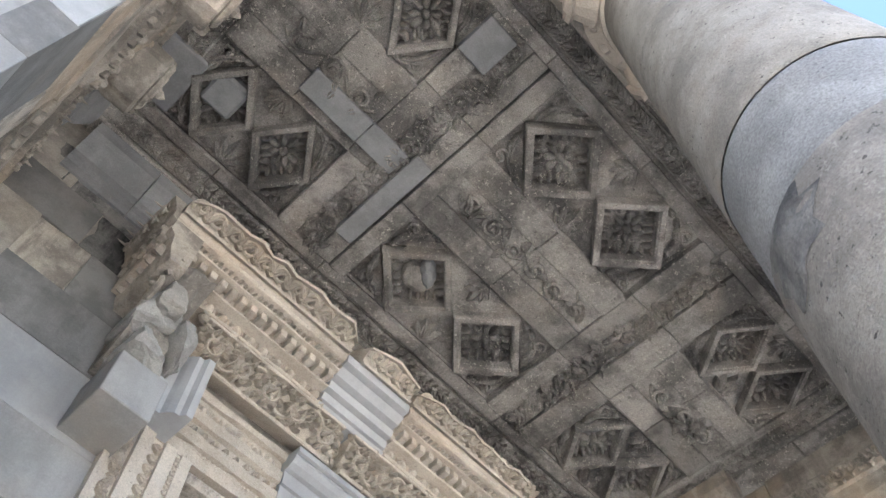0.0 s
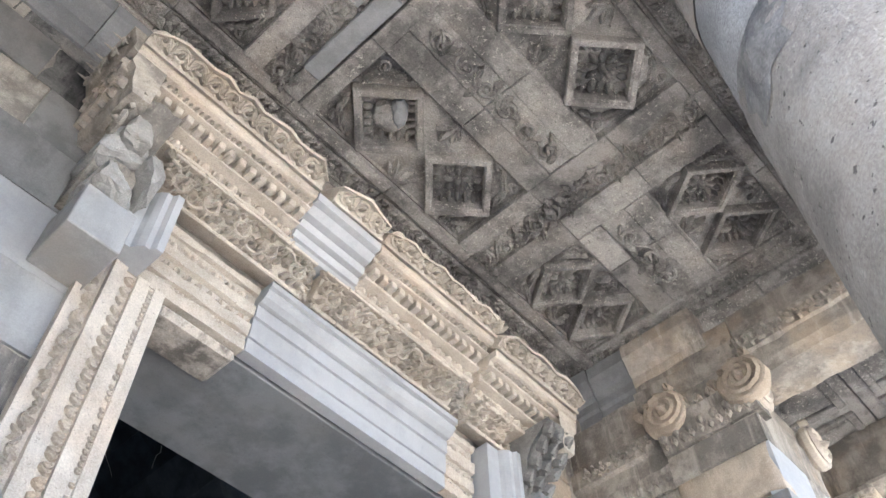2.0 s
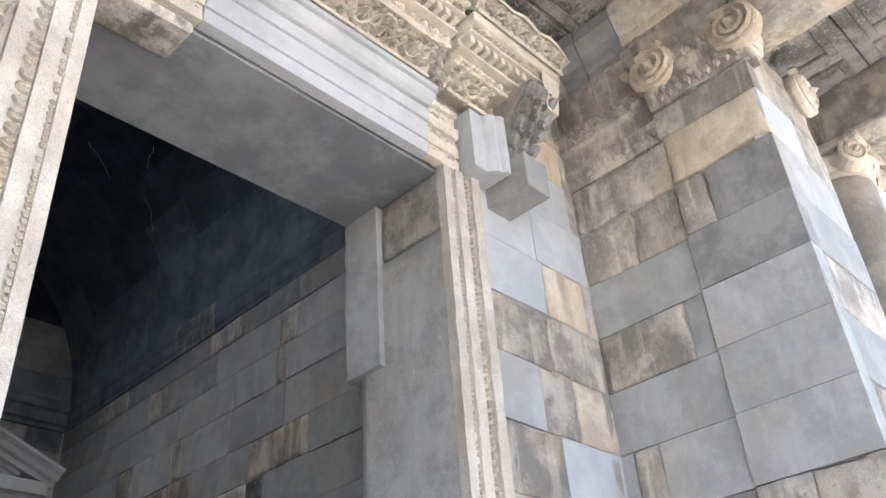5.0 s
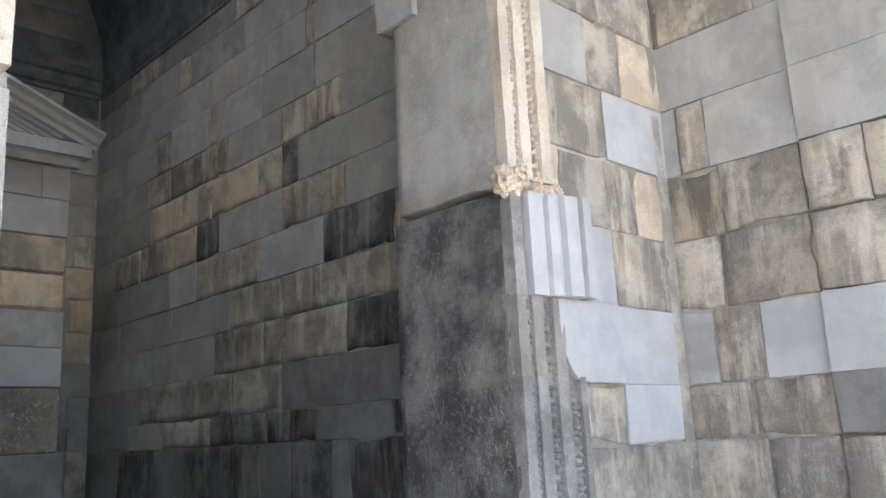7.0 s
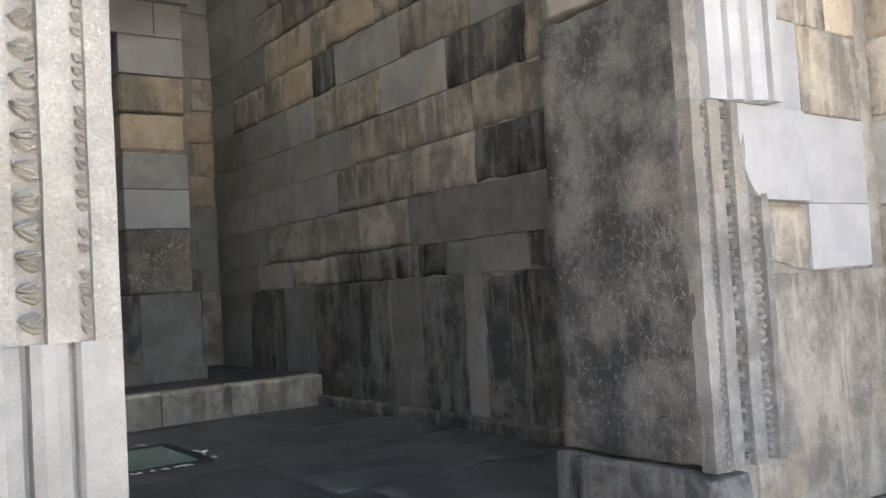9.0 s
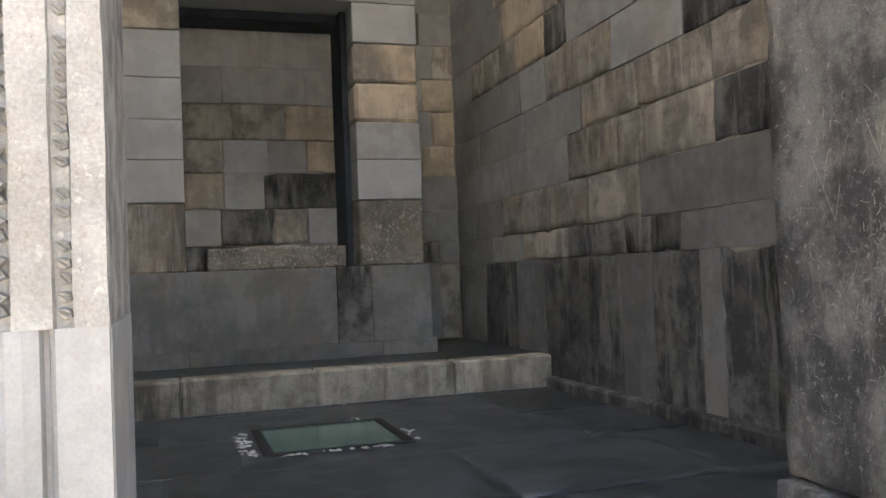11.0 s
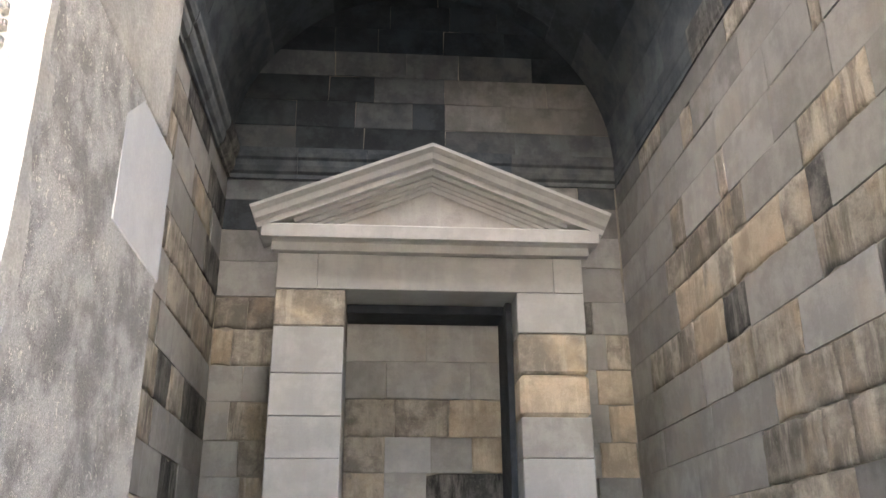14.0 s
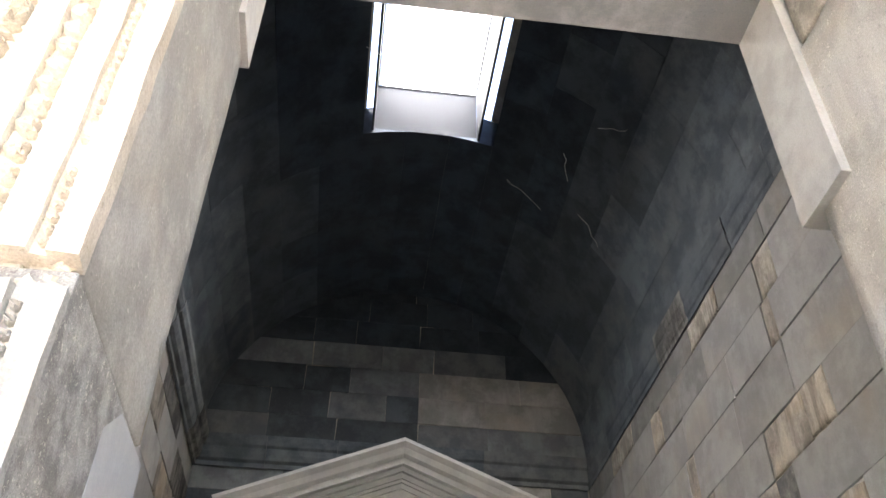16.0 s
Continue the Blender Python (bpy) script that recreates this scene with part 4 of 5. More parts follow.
# ribs between the bays
for x0, x1, x2, x3 in ((-1.44, -1.27, -1.08, -0.79), (0.76, 0.93, 1.14, 1.39)):
    for ya, yb in ((Y0, -1.19), (-1.19, -1.9), (-1.9, Y3)):
        slab(x0, x1, yb, ya)
        if x2 < 0:
            # a wide crack runs the length of this rib
            slab(x2, -0.936, yb, ya, 0.0)
            slab(-0.926, x3, yb, ya, 0.02)
        else:
            slab(x2, x3, yb, ya)
        slab(x1, x2, yb, ya, -0.03)
    vine((x1 + x2) / 2, -0.48, (x1 + x2) / 2, Y3 + 0.02, 0.21, -0.03, 13, True)
# plain fields between the panel rows, with a vine strip sunk in each
for (x0, x1), cut, (v0, v1) in zip(BAYS, (-1.95, 0.0, 1.83), ((-2.3, -1.5), (-0.68, 0.68), (1.5, 2.3))):
    for a, b in ((x0, cut), (cut, x1)):
        slab(a, b, -1.40, Y1, gap=0.003)
        slab(a, b, Y2, -1.63, gap=0.003)
        slab(a, b, -1.63, -1.40, -0.018, gap=0.003)
    vine(v0, -1.515, v1, -1.515, 0.2, -0.018, max(3, int((v1 - v0) / 0.2)))
# panels with two rhombi each
for bay, (x0, x1) in enumerate(BAYS):
    for row, (ya, yb) in enumerate(((Y0, Y1), (Y2, Y3))):
        w, cy = x1 - x0, (ya + yb) / 2
        hw, cxs = w * 0.235, (x0 + w * 0.26, x0 + w * 0.74)
        # ground of the sunk field, open where the two frames are set in
        for a, b, c, d in ((x0, cxs[0], -1, 0), (cxs[0], (x0 + x1) / 2, 0, 1), ((x0 + x1) / 2, cxs[1], 1, 2), (cxs[1], x1, 2, 3)):
            for sgn in (-1, 1):
                yo = cy + sgn * abs(ya - yb) / 2
                inner = {-1: cy, 0: cy + sgn * 0.335, 1: cy, 2: cy + sgn * 0.335, 3: cy}
                q = [(a, yo, SUNK), (b, yo, SUNK), (b, inner[d], SUNK), (a, inner[c], SUNK)]
                pc.add(q + [(e[0], e[1], -0.15) for e in q], [(0, 1, 2, 3), (4, 7, 6, 5), (0, 4, 5, 1), (1, 5, 6, 2), (2, 6, 7, 3), (3, 7, 4, 0)])
        for k in (0, 1):
            cx = x0 + w * (0.26 + 0.48 * k)
            rhombus(cx, cy, w * 0.235, 0.345, not (bay == 1 and row == 0 and k == 0), bay == 0 and row == 0 and k == 0)
        pc.tube([(x0, ya, -0.01), (x1, ya, -0.01)], 0.014, 4)
        pc.tube([(x0, yb, -0.01), (x1, yb, -0.01)], 0.014, 4)
        for sgn in (-1, 1):
            # half palmettes at the field's corners, a fan of leaves between the frames
            for ux, lean in ((x0 + 0.02, -1), (x1 - 0.02, 1)):
                base = 0.0 if sgn > 0 else math.pi
                for q, (du, dv, size) in enumerate(((0.03, 0.05, 0.17), (0.03, 0.13, 0.15), (0.05, 0.2, 0.13), (0.1, 0.27, 0.1), (0.16, 0.31, 0.08))):
                    pc.leaf(ux - lean * du * w, cy + sgn * dv, SUNK, size, 0.06, 0.06, base + sgn * lean * (0.2 + 0.28 * q) + cr.uniform(-0.1, 0.1))
                pc.spiral(ux - lean * 0.075, cy + sgn * 0.27, SUNK, 0.055, 1.3, 1.0, sgn * lean, 0.014, 0.05)
            for q in (-0.95, -0.5, 0.0, 0.5, 0.95):
                pc.leaf((x0 + x1) / 2, cy + sgn * 0.34, SUNK, 0.21 - 0.07 * abs(q), 0.06, 0.06, (math.pi if sgn > 0 else 0) + q)
            pc.tube([(x0 + 0.012, cy + sgn * 0.01, SUNK + 0.01), (x0 + 0.012, cy + sgn * 0.352, SUNK + 0.01), (x1 - 0.012, cy + sgn * 0.352, SUNK + 0.01), (x1 - 0.012, cy + sgn * 0.01, SUNK + 0.01)], 0.016, 4)
# newer plain pieces let into the old ceiling
slab(-1.10, -0.95, -1.51, -0.70, 0.035, slot=1)
slab(-1.97, -1.46, -1.46, -1.27, 0.03, slot=1)
slab(-1.46, -1.13, -1.46, -1.27, 0.02, slot=1)
slab(-2.75, -2.45, -0.95, -0.5, 0.02, slot=1)
slab(-1.45, -1.2, -2.5, -2.2, 0.03, slot=1)
ceiling_porch = tagged(part("ceiling_porch", pc, [COFFER, PATCHED]), "weathered grey stone ceiling carved with rhombic coffers and vines", "ceiling", kind="structure")

# outer gallery ceilings on both sides, plainer
og = Shape(FC)
og.box((-6.0, -3.75, -0.5), (6.0, -3.0, 0.02), 0.01)
for s in (-1, 1):
    for y in (-3.0, -2.0, -1.0, 0.0, 1.0, 2.0, 3.0, 4.0, 5.0, 6.0):
        x0, x1 = sorted((s * 2.75, s * 6.0))
        og.box((x0, y + 0.006, -0.5), (x1, y + 0.994, -0.02), 0.01)
        for k in range(3):
            a = x0 + 0.5 + k * 0.75
            og.box((a, y + 0.12, -0.1), (a + 0.62, y + 0.2, 0.02), 0.01)
            og.box((a, y + 0.78, -0.1), (a + 0.62, y + 0.86, 0.02), 0.01)
            og.box((a, y + 0.2, -0.1), (a + 0.08, y + 0.78, 0.02), 0.01)
            og.box((a + 0.54, y + 0.2, -0.1), (a + 0.62, y + 0.78, 0.02), 0.01)
            og.dome(a + 0.31, y + 0.49, -0.02, 0.14, 0.14, 0.05, 10, 2)
tagged(part("ceiling_gallery", og, COFFER), "dark stone panelled ceiling of the outer gallery", "ceiling", kind="structure")

# ---- mouldings where the walls meet the porch ceiling ----
TOPM = [(-0.05, 6.33), (0.02, 6.33), (0.02, 6.42), (0.05, 6.44), (0.05, 6.52), (0.09, 6.56), (0.13, 6.66), (0.15, 6.70), (0.15, 6.83), (-0.05, 6.83)]
crown = thing("trim_porch", "weathered stone crown moulding under the porch ceiling", "moulding", kind="structure")
FIR = frame_of((AR, 0, 0), (0, 1, 0), (0, 0, 1), (-1, 0, 0))
FIL = frame_of((AL, 0, 0), (0, 1, 0), (0, 0, 1), (1, 0, 0))
for fm, cuts, mats in ((FN, (-2.7, -2.2, -1.6, -0.9, 0.1, 1.1, 1.9, 2.7), (PATCHED, PATCHED, OLD, OLD, OLD, OLD, PATCHED)), (FIR, (-1.45, -0.75, -0.38, -0.15), (OLD, PATCHED, PATCHED)), (FIL, (-1.45, -0.9, -0.45, -0.15), (OLD, OLD, PATCHED))):
    for a, b, m in zip(cuts, cuts[1:], mats):
        s = Shape(fm)
        j = cr.uniform(-0.012, 0.012)
        s.run([(o + (j if o > 0 else 0), z) for o, z in TOPM], a + 0.004, b - 0.004)
        part("moulding", s, m, crown)

def disc(s, u, v, r, n0, n1):
    """A thick worn disc with an uneven rim."""
    k, p = 28, []
    rr = [r * (1 + 0.1 * noise.noise((i * 0.45, u * 3, v)) + cr.uniform(-0.02, 0.02)) for i in range(k)]
    for n, g in ((n0, 0.8), (n0 + (n1 - n0) * 0.5, 1.0), (n1 - 0.012, 0.98), (n1, 0.9)):
        p += [(u + rr[i] * g * math.cos(2 * math.pi * i / k), v + rr[i] * g * math.sin(2 * math.pi * i / k), n) for i in range(k)]
    s.add(p, [(j * k + i, j * k + (i + 1) % k, (j + 1) * k + (i + 1) % k, (j + 1) * k + i) for j in range(3) for i in range(k)] + [tuple(range(3 * k, 4 * k))])


# ---- anta tops: leaf band, capital with scrolls, beam ----
for side, fm, nm in ((1, FIR, "anta_capital"), (-1, FIL, "anta_capital")):
    capt = thing(nm, "worn carved pilaster capital with spiral scrolls on the end wall", "capital", "anta capitals")
    s = Shape(fm)
    s.run([(-0.05, 5.38), (0.01, 5.38), (0.02, 5.46), (0.05, 5.50), (0.05, 5.56), (-0.05, 5.56)], -0.86, 0.0, 10, 0.008, True, cr)
    for i in range(9):
        s.leaf(-0.82 + i * 0.09, 5.42, 0.02, 0.11, 0.075, 0.03, 0.15)
    part("leaf_band", s, OLD, capt)
    s = Shape(fm)
    s.run([(-0.05, 5.56), (0.03, 5.56), (0.03, 5.72), (0.07, 5.74), (0.07, 5.9), (0.02, 5.94), (0.02, 6.34), (-0.05, 6.34)], -0.86, 0.0, 6, 0.006, True, cr)
    part("wall_band", s, OLD, capt)
    s = Shape(fm)
    s.run([(-0.1, 5.36), (0.05, 5.36), (0.05, 5.60), (0.03, 5.62), (-0.1, 5.62)], A_FRONT, -0.86, 3, 0.004, True, cr)
    part("neck", s, OLD, capt)
    s = Shape(fm)
    s.run([(-0.1, 5.62), (0.07, 5.62), (0.10, 5.68), (0.13, 5.80), (0.15, 5.86), (-0.1, 5.86)], A_FRONT - 0.05, -0.86, 5, 0.008, True, cr)
    for i in range(7):
        s.dome(A_FRONT + 0.06 + i * 0.11, 5.74, 0.1, 0.036, 0.05, 0.045, 8, 3)
    part("echinus", s, OLD, capt)
    for yy, zz in ((-0.98, 5.93), (A_FRONT - 0.02, 5.86)):
        s = Shape(fm)
        deep = 0.17 if side > 0 else 0.3
        disc(s, yy, zz, 0.2, 0.0, deep)
        s.spiral(yy, zz, deep - 0.015, 0.175, 2.3, 1.0, 1, 0.024, 0.05)
        for j in range(4):
            s.leaf(yy - 0.1 + 0.09 * j, zz + 0.17 - 0.035 * j, deep - 0.05, 0.1, 0.08, 0.07, -0.3 - 0.3 * j)
        part("scroll", s, OCHRE if side > 0 else OLD, capt)
    s = Shape(fm)
    for i in range(5):
        s.scroll(-0.7 + i * 0.13, 5.82 + 0.012 * (-1) ** i, 0.055, 0.07, 1 if i % 2 else -1, 0.035, cr, 5)
    for i in range(10):
        s.leaf(A_FRONT + 0.02 + i * 0.078, 5.64, 0.075, 0.085, 0.06, 0.05, cr.uniform(-0.1, 0.1))
    for i in range(4):
        s.leaf(A_FRONT + 0.14 + i * 0.11, 5.86, 0.12, 0.1, 0.09, 0.05, cr.uniform(-0.6, 0.6))
    part("carved_leaves", s, OLD, capt)["kind"] = "stuff"
    # scrolls on the front face
    x_in = AR if side > 0 else AL
    ff = frame_of((0, A_FRONT, 0), (1, 0, 0), (0, 0, 1), (0, -1, 0))
    for k in (0.0, 0.93):
        s = Shape(ff)
        xx = (x_in + 0.03 * side) + side * k
        disc(s, xx, 5.86, 0.19, -0.03, 0.08)
        s.spiral(xx, 5.86, 0.065, 0.165, 2.3, 1.0, 1, 0.023, 0.05)
        for j in range(4):
            s.leaf(xx - 0.1 + 0.09 * j, 6.02 - 0.035 * j, 0.03, 0.1, 0.08, 0.07, -0.3 - 0.3 * j)
        part("scroll", s, CARVED, capt)
    beam_side = thing("beam", "weathered stone beam running from the end wall to the front columns", "beam", "porch beams", "structure")
    for y0, y1, m, w in ((-1.66, -0.75, OLD, 0.03), (-2.9, -1.67, OLD, 0.02)):
        s = Shape(fm)
        s.run([(-0.32, 5.88), (0.05, 5.88), (0.08, 5.96), (0.08, 6.10), (0.11, 6.12), (0.11, 6.30), (0.05, 6.36), (0.03, 6.6), (-0.32, 6.6)], y0, y1, 8, 0.01, True, cr)
        for i in range(int((y1 - y0) / 0.12)):
            if y0 < -2:
                s.scroll(y0 + 0.1 + i * 0.12, 6.2, 0.1, 0.075, 1 if i % 2 else -1, 0.035, cr, 6)
        part("beam_block", s, m, beam_side)

# ---- portal ----
portal = thing("door_portal", "carved cream stone door frame with frieze and cornice, partly mended in grey", "door frame", kind="structure")
pr = random.Random(4)
# jamb profile: out of the wall, and away from the opening
JP = [(-0.04, 0.0), (0.03, 0.0), (0.034, 0.065), (0.018, 0.068), (0.02, 0.10), (0.04, 0.103), (0.044, 0.175), (0.018, 0.178), (0.022, 0.242), (0.05, 0.246), (0.056, 0.318), (0.024, 0.322), (0.028, 0.41), (0.058, 0.414), (0.066, 0.45), (-0.04, 0.45)]
JP_NARROW = JP[:11] + [(-0.04, 0.32)]
JP_EDGE = [(-0.04, 0.0), (0.03, 0.0), (0.034, 0.07), (0.016, 0.074), (0.016, 0.098), (-0.04, 0.1)]


def jamb_frame(inner, sign):
    return frame_of((inner, 0, 0), (0, 0, 1), (sign, 0, 0), (0, -1, 0))


def egg_mesh(ru, rv, h, ring):
    e = Shape()
    e.dome(0, 0, 0, ru, rv, h, 8, 3)
    e.tube([(ring * math.cos(q), ring * 1.08 * math.sin(q), 0.016) for q in [2.3 + 0.44 * k for k in range(12)]], 0.0095, 4)
    return e


EGG = egg_mesh(0.028, 0.032, 0.045, 0.044).mesh("egg", CARVED)
EGG_OLD = egg_mesh(0.022, 0.025, 0.03, 0.04).mesh("egg", GREYED)
CORNICE_EGG = egg_mesh(0.032, 0.036, 0.05, 0.046).mesh("egg", CARVED)
dent = Shape()
dent.box((0, 0, 0), (0.046, 0.062, 0.085), 0.004)
DENTIL = dent.mesh("dentil", CARVED)


def ornament(fm, u0, u1, m, egg=None):
    """Leaf rows and the egg border of the door frame, along u."""
    s = Shape(fm)
    u = u0 + 0.02
    while u < u1 - 0.03:
        if pr.random() < 0.85:
            s.leaf(u, 0.066, 0.012, 0.036, 0.026, 0.026, -0.6 + pr.uniform(-0.15, 0.15))
        u += 0.034
    u, k = u0 + 0.03, 0
    while u < u1 - 0.03:
        s.leaf(u, 0.178, 0.012, 0.066, 0.032, 0.04, (-0.35, 0.1)[k % 2] + pr.uniform(-0.12, 0.12))
        u, k = u + 0.037, k + 1
    ob = part("carved_leaves", s, m, portal)
    ob["kind"] = "stuff"
    if egg is None:
        return
    u = u0 + 0.06
    while u < u1 - 0.05:
        piece("egg", egg, portal, fm @ Matrix.Translation((u, 0.366, 0.024)))
        u += 0.098


def vine_border(fm, u0, u1, m):
    """A running vine along the outer band of the door frame."""
    s, u, i = Shape(fm), u0 + 0.06, 0
    while u < u1 - 0.05:
        base = pr.uniform(0.326, 0.35) if i % 2 else pr.uniform(0.385, 0.408)
        for q in range(4):
            a = -1.0 + 0.65 * q + pr.uniform(-0.25, 0.25)
            s.leaf(u, base, 0.022, pr.uniform(0.045, 0.075), 0.024, pr.uniform(0.03, 0.045), a if i % 2 else math.pi + a)
        u += 0.078
        i += 1
    part("carved_vine", s, m, portal)["kind"] = "stuff"


for sign, inner, pieces in ((-1, DL, ((0.1, 1.09, NEW, 0), (1.09, 2.36, GRAINY, 1), (2.44, 4.86, CARVED, 1))),
                            (1, DR, ((0.34, 1.5, GREYED, 1), (1.5, 1.9, GREYED, 2), (1.9, 2.43, GREYED, 3), (1.9, 2.43, PALE, 0), (2.5, 4.86, CARVED, 2)))):
    fj = jamb_frame(inner, sign)
    for z0, z1, m, carved in pieces:
        s = Shape(fj)
        if carved:
            s.run((None, JP, JP_NARROW, JP_EDGE)[carved], z0, z1, int((z1 - z0) / 0.09), 0.003, True, pr)
            if carved < 3:
                ornament(fj, z0, z1, m, EGG_OLD if m is GREYED and carved == 1 else None)
            if carved == 1 and m is not GREYED:
                vine_border(fj, z0, z1, m)
        else:
            new_profile = [(-0.04, 0.0), (0.03, 0.0), (0.035, 0.1), (0.02, 0.11), (0.0, 0.115), (0.0, 0.125), (0.03, 0.13), (0.045, 0.16), (0.045, 0.19), (0.03, 0.215), (0.0, 0.22), (0.0, 0.23), (0.05, 0.24), (0.075, 0.28), (0.075, 0.31), (0.05, 0.345), (0.03, 0.35), (0.03, 0.36), (0.09, 0.37), (0.12, 0.44), (0.12, 0.45), (-0.04, 0.45)]
            if sign > 0:
                new_profile = [(-0.04, 0.102), (0.06, 0.102), (0.064, 0.21), (0.045, 0.214), (0.045, 0.232), (0.075, 0.24), (0.095, 0.275), (0.09, 0.305), (0.06, 0.318), (0.06, 0.334), (0.1, 0.345), (0.125, 0.385), (0.125, 0.42), (0.07, 0.432), (0.07, 0.45), (0.13, 0.458), (0.13, 0.52), (-0.04, 0.52)]
            s.run(new_profile, z0, z1)
        ob = part("jamb", s, m, portal)
s = Shape(frame_of((DR, 0, 0), (0, 0, 1), (1, 0, 0), (0, -1, 0)))
for k in range(26):
    s.rock(pr.uniform(2.42, 2.53), pr.uniform(-0.04, 0.42), pr.uniform(-0.02, 0.02), pr.uniform(0.03, 0.06), pr)
part("broken_edge", s, OCHRE, portal)
s = Shape(frame_of((DL, 0, 0), (0, 0, 1), (-1, 0, 0), (0, -1, 0)))
for k in range(22):
    s.rock(pr.uniform(2.37, 2.44), pr.uniform(0.04, 0.42), pr.uniform(-0.06, -0.025), pr.uniform(0.025, 0.045), pr)
part("broken_edge", s, CARVED, portal)

# architrave over the door, old carved ends and a new middle
FA = frame_of((0, 0, 4.86), (1, 0, 0), (0, 0, 1), (0, -1, 0))
for u0, u1, carved in ((-1.58, -0.63, 1), (-0.625, 1.03, 0), (1.035, 1.32, 1)):
    s = Shape(FA)
    if carved:
        s.run([(o, v * 1.1) for o, v in JP], u0, u1, 10, 0.006, True, pr)
        ornament(FA, u0, u1, CARVED, EGG)
        part("architrave", s, CARVED, portal)
    else:
        s.run([(-0.04, 0.0), (0.035, 0.0), (0.035, 0.1), (0.026, 0.103), (0.026, 0.11), (0.042, 0.113), (0.046, 0.13), (0.048, 0.14), (0.048, 0.256), (0.042, 0.259), (0.042, 0.265), (0.062, 0.268), (0.062, 0.365), (0.054, 0.368), (0.054, 0.374), (0.085, 0.378), (0.12, 0.4), (0.145, 0.43), (0.145, 0.446), (0.134, 0.449), (0.134, 0.455), (0.165, 0.46), (0.165, 0.5), (-0.04, 0.5)], u0, u1)
        part("architrave", s, PALE, portal, "new smooth grey stone with plain mouldings")
# underside of the old left end
s = Shape()
s.box((-1.16, 0.0, 4.79), (-0.64, 0.3, 4.86), 0.03)
part("architrave_underside", s, OLD, portal)
solid("backing", (-1.6, -0.03, 5.36), (1.6, 0.06, 6.0), MORTAR, parent=portal)

# frieze: swelling blocks with scrolling vines
up = Vector((0, -0.13, 0.24)).normalized()
out = Vector((0, -up.z, up.y))
FR = frame_of((0, -0.15, 5.38), (1, 0, 0), tuple(up), tuple(out))
for u0, u1 in ((-1.5, -0.42), (-0.34, 0.93), (1.1, 1.5)):
    s = Shape(FR)
    s.run([(-0.16, 0.0), (0.03, 0.0), (0.032, 0.018), (-0.012, 0.022), (0.004, 0.08), (0.008, 0.14), (0.004, 0.2), (-0.012, 0.248), (0.032, 0.252), (0.03, 0.27), (-0.16, 0.27)], u0, u1, 9, 0.004, True, pr)
    for v in (0.012, 0.262):
        s.tube([(u0, v, 0.022), (u1, v, 0.022)], 0.012, 5)
    k = max(2, int((u1 - u0) / 0.19))
    stem = [(u0 + (u1 - u0) * j / (8 * k), 0.135 + 0.085 * math.sin(math.pi * (j / 8 + 0.5)), 0.03) for j in range(8 * k + 1)]
    s.tube(stem, 0.012, 5)
    for i in range(k):
        c = u0 + (u1 - u0) * (i + 0.5) / k
        s.scroll(c, 0.135, 0.004, 0.096, 1 if i % 2 else -1, 0.06, pr, 9)
        for j in range(10):
            s.leaf(c + pr.choice((-0.095, 0.095)) + pr.uniform(-0.02, 0.02), pr.choice((0.04, 0.06, 0.2, 0.225)), -0.006, pr.uniform(0.05, 0.08), 0.03, 0.045, pr.uniform(0, 6.28))
    part("frieze", s, CARVED, portal, "cream frieze block carved with scrolling vines")
s = Shape(FR)
for k in range(30):
    s.rock(pr.uniform(0.93, 1.12), pr.uniform(0.02, 0.26), pr.uniform(-0.14, -0.06), pr.uniform(0.04, 0.07), pr)
part("broken_frieze", s, OLD, portal)
s = Shape(FR)
for k in range(16):
    s.rock(pr.uniform(-0.44, -0.32), pr.uniform(0.02, 0.26), -0.13, pr.uniform(0.03, 0.06), pr)
part("broken_frieze", s, OLD, portal)

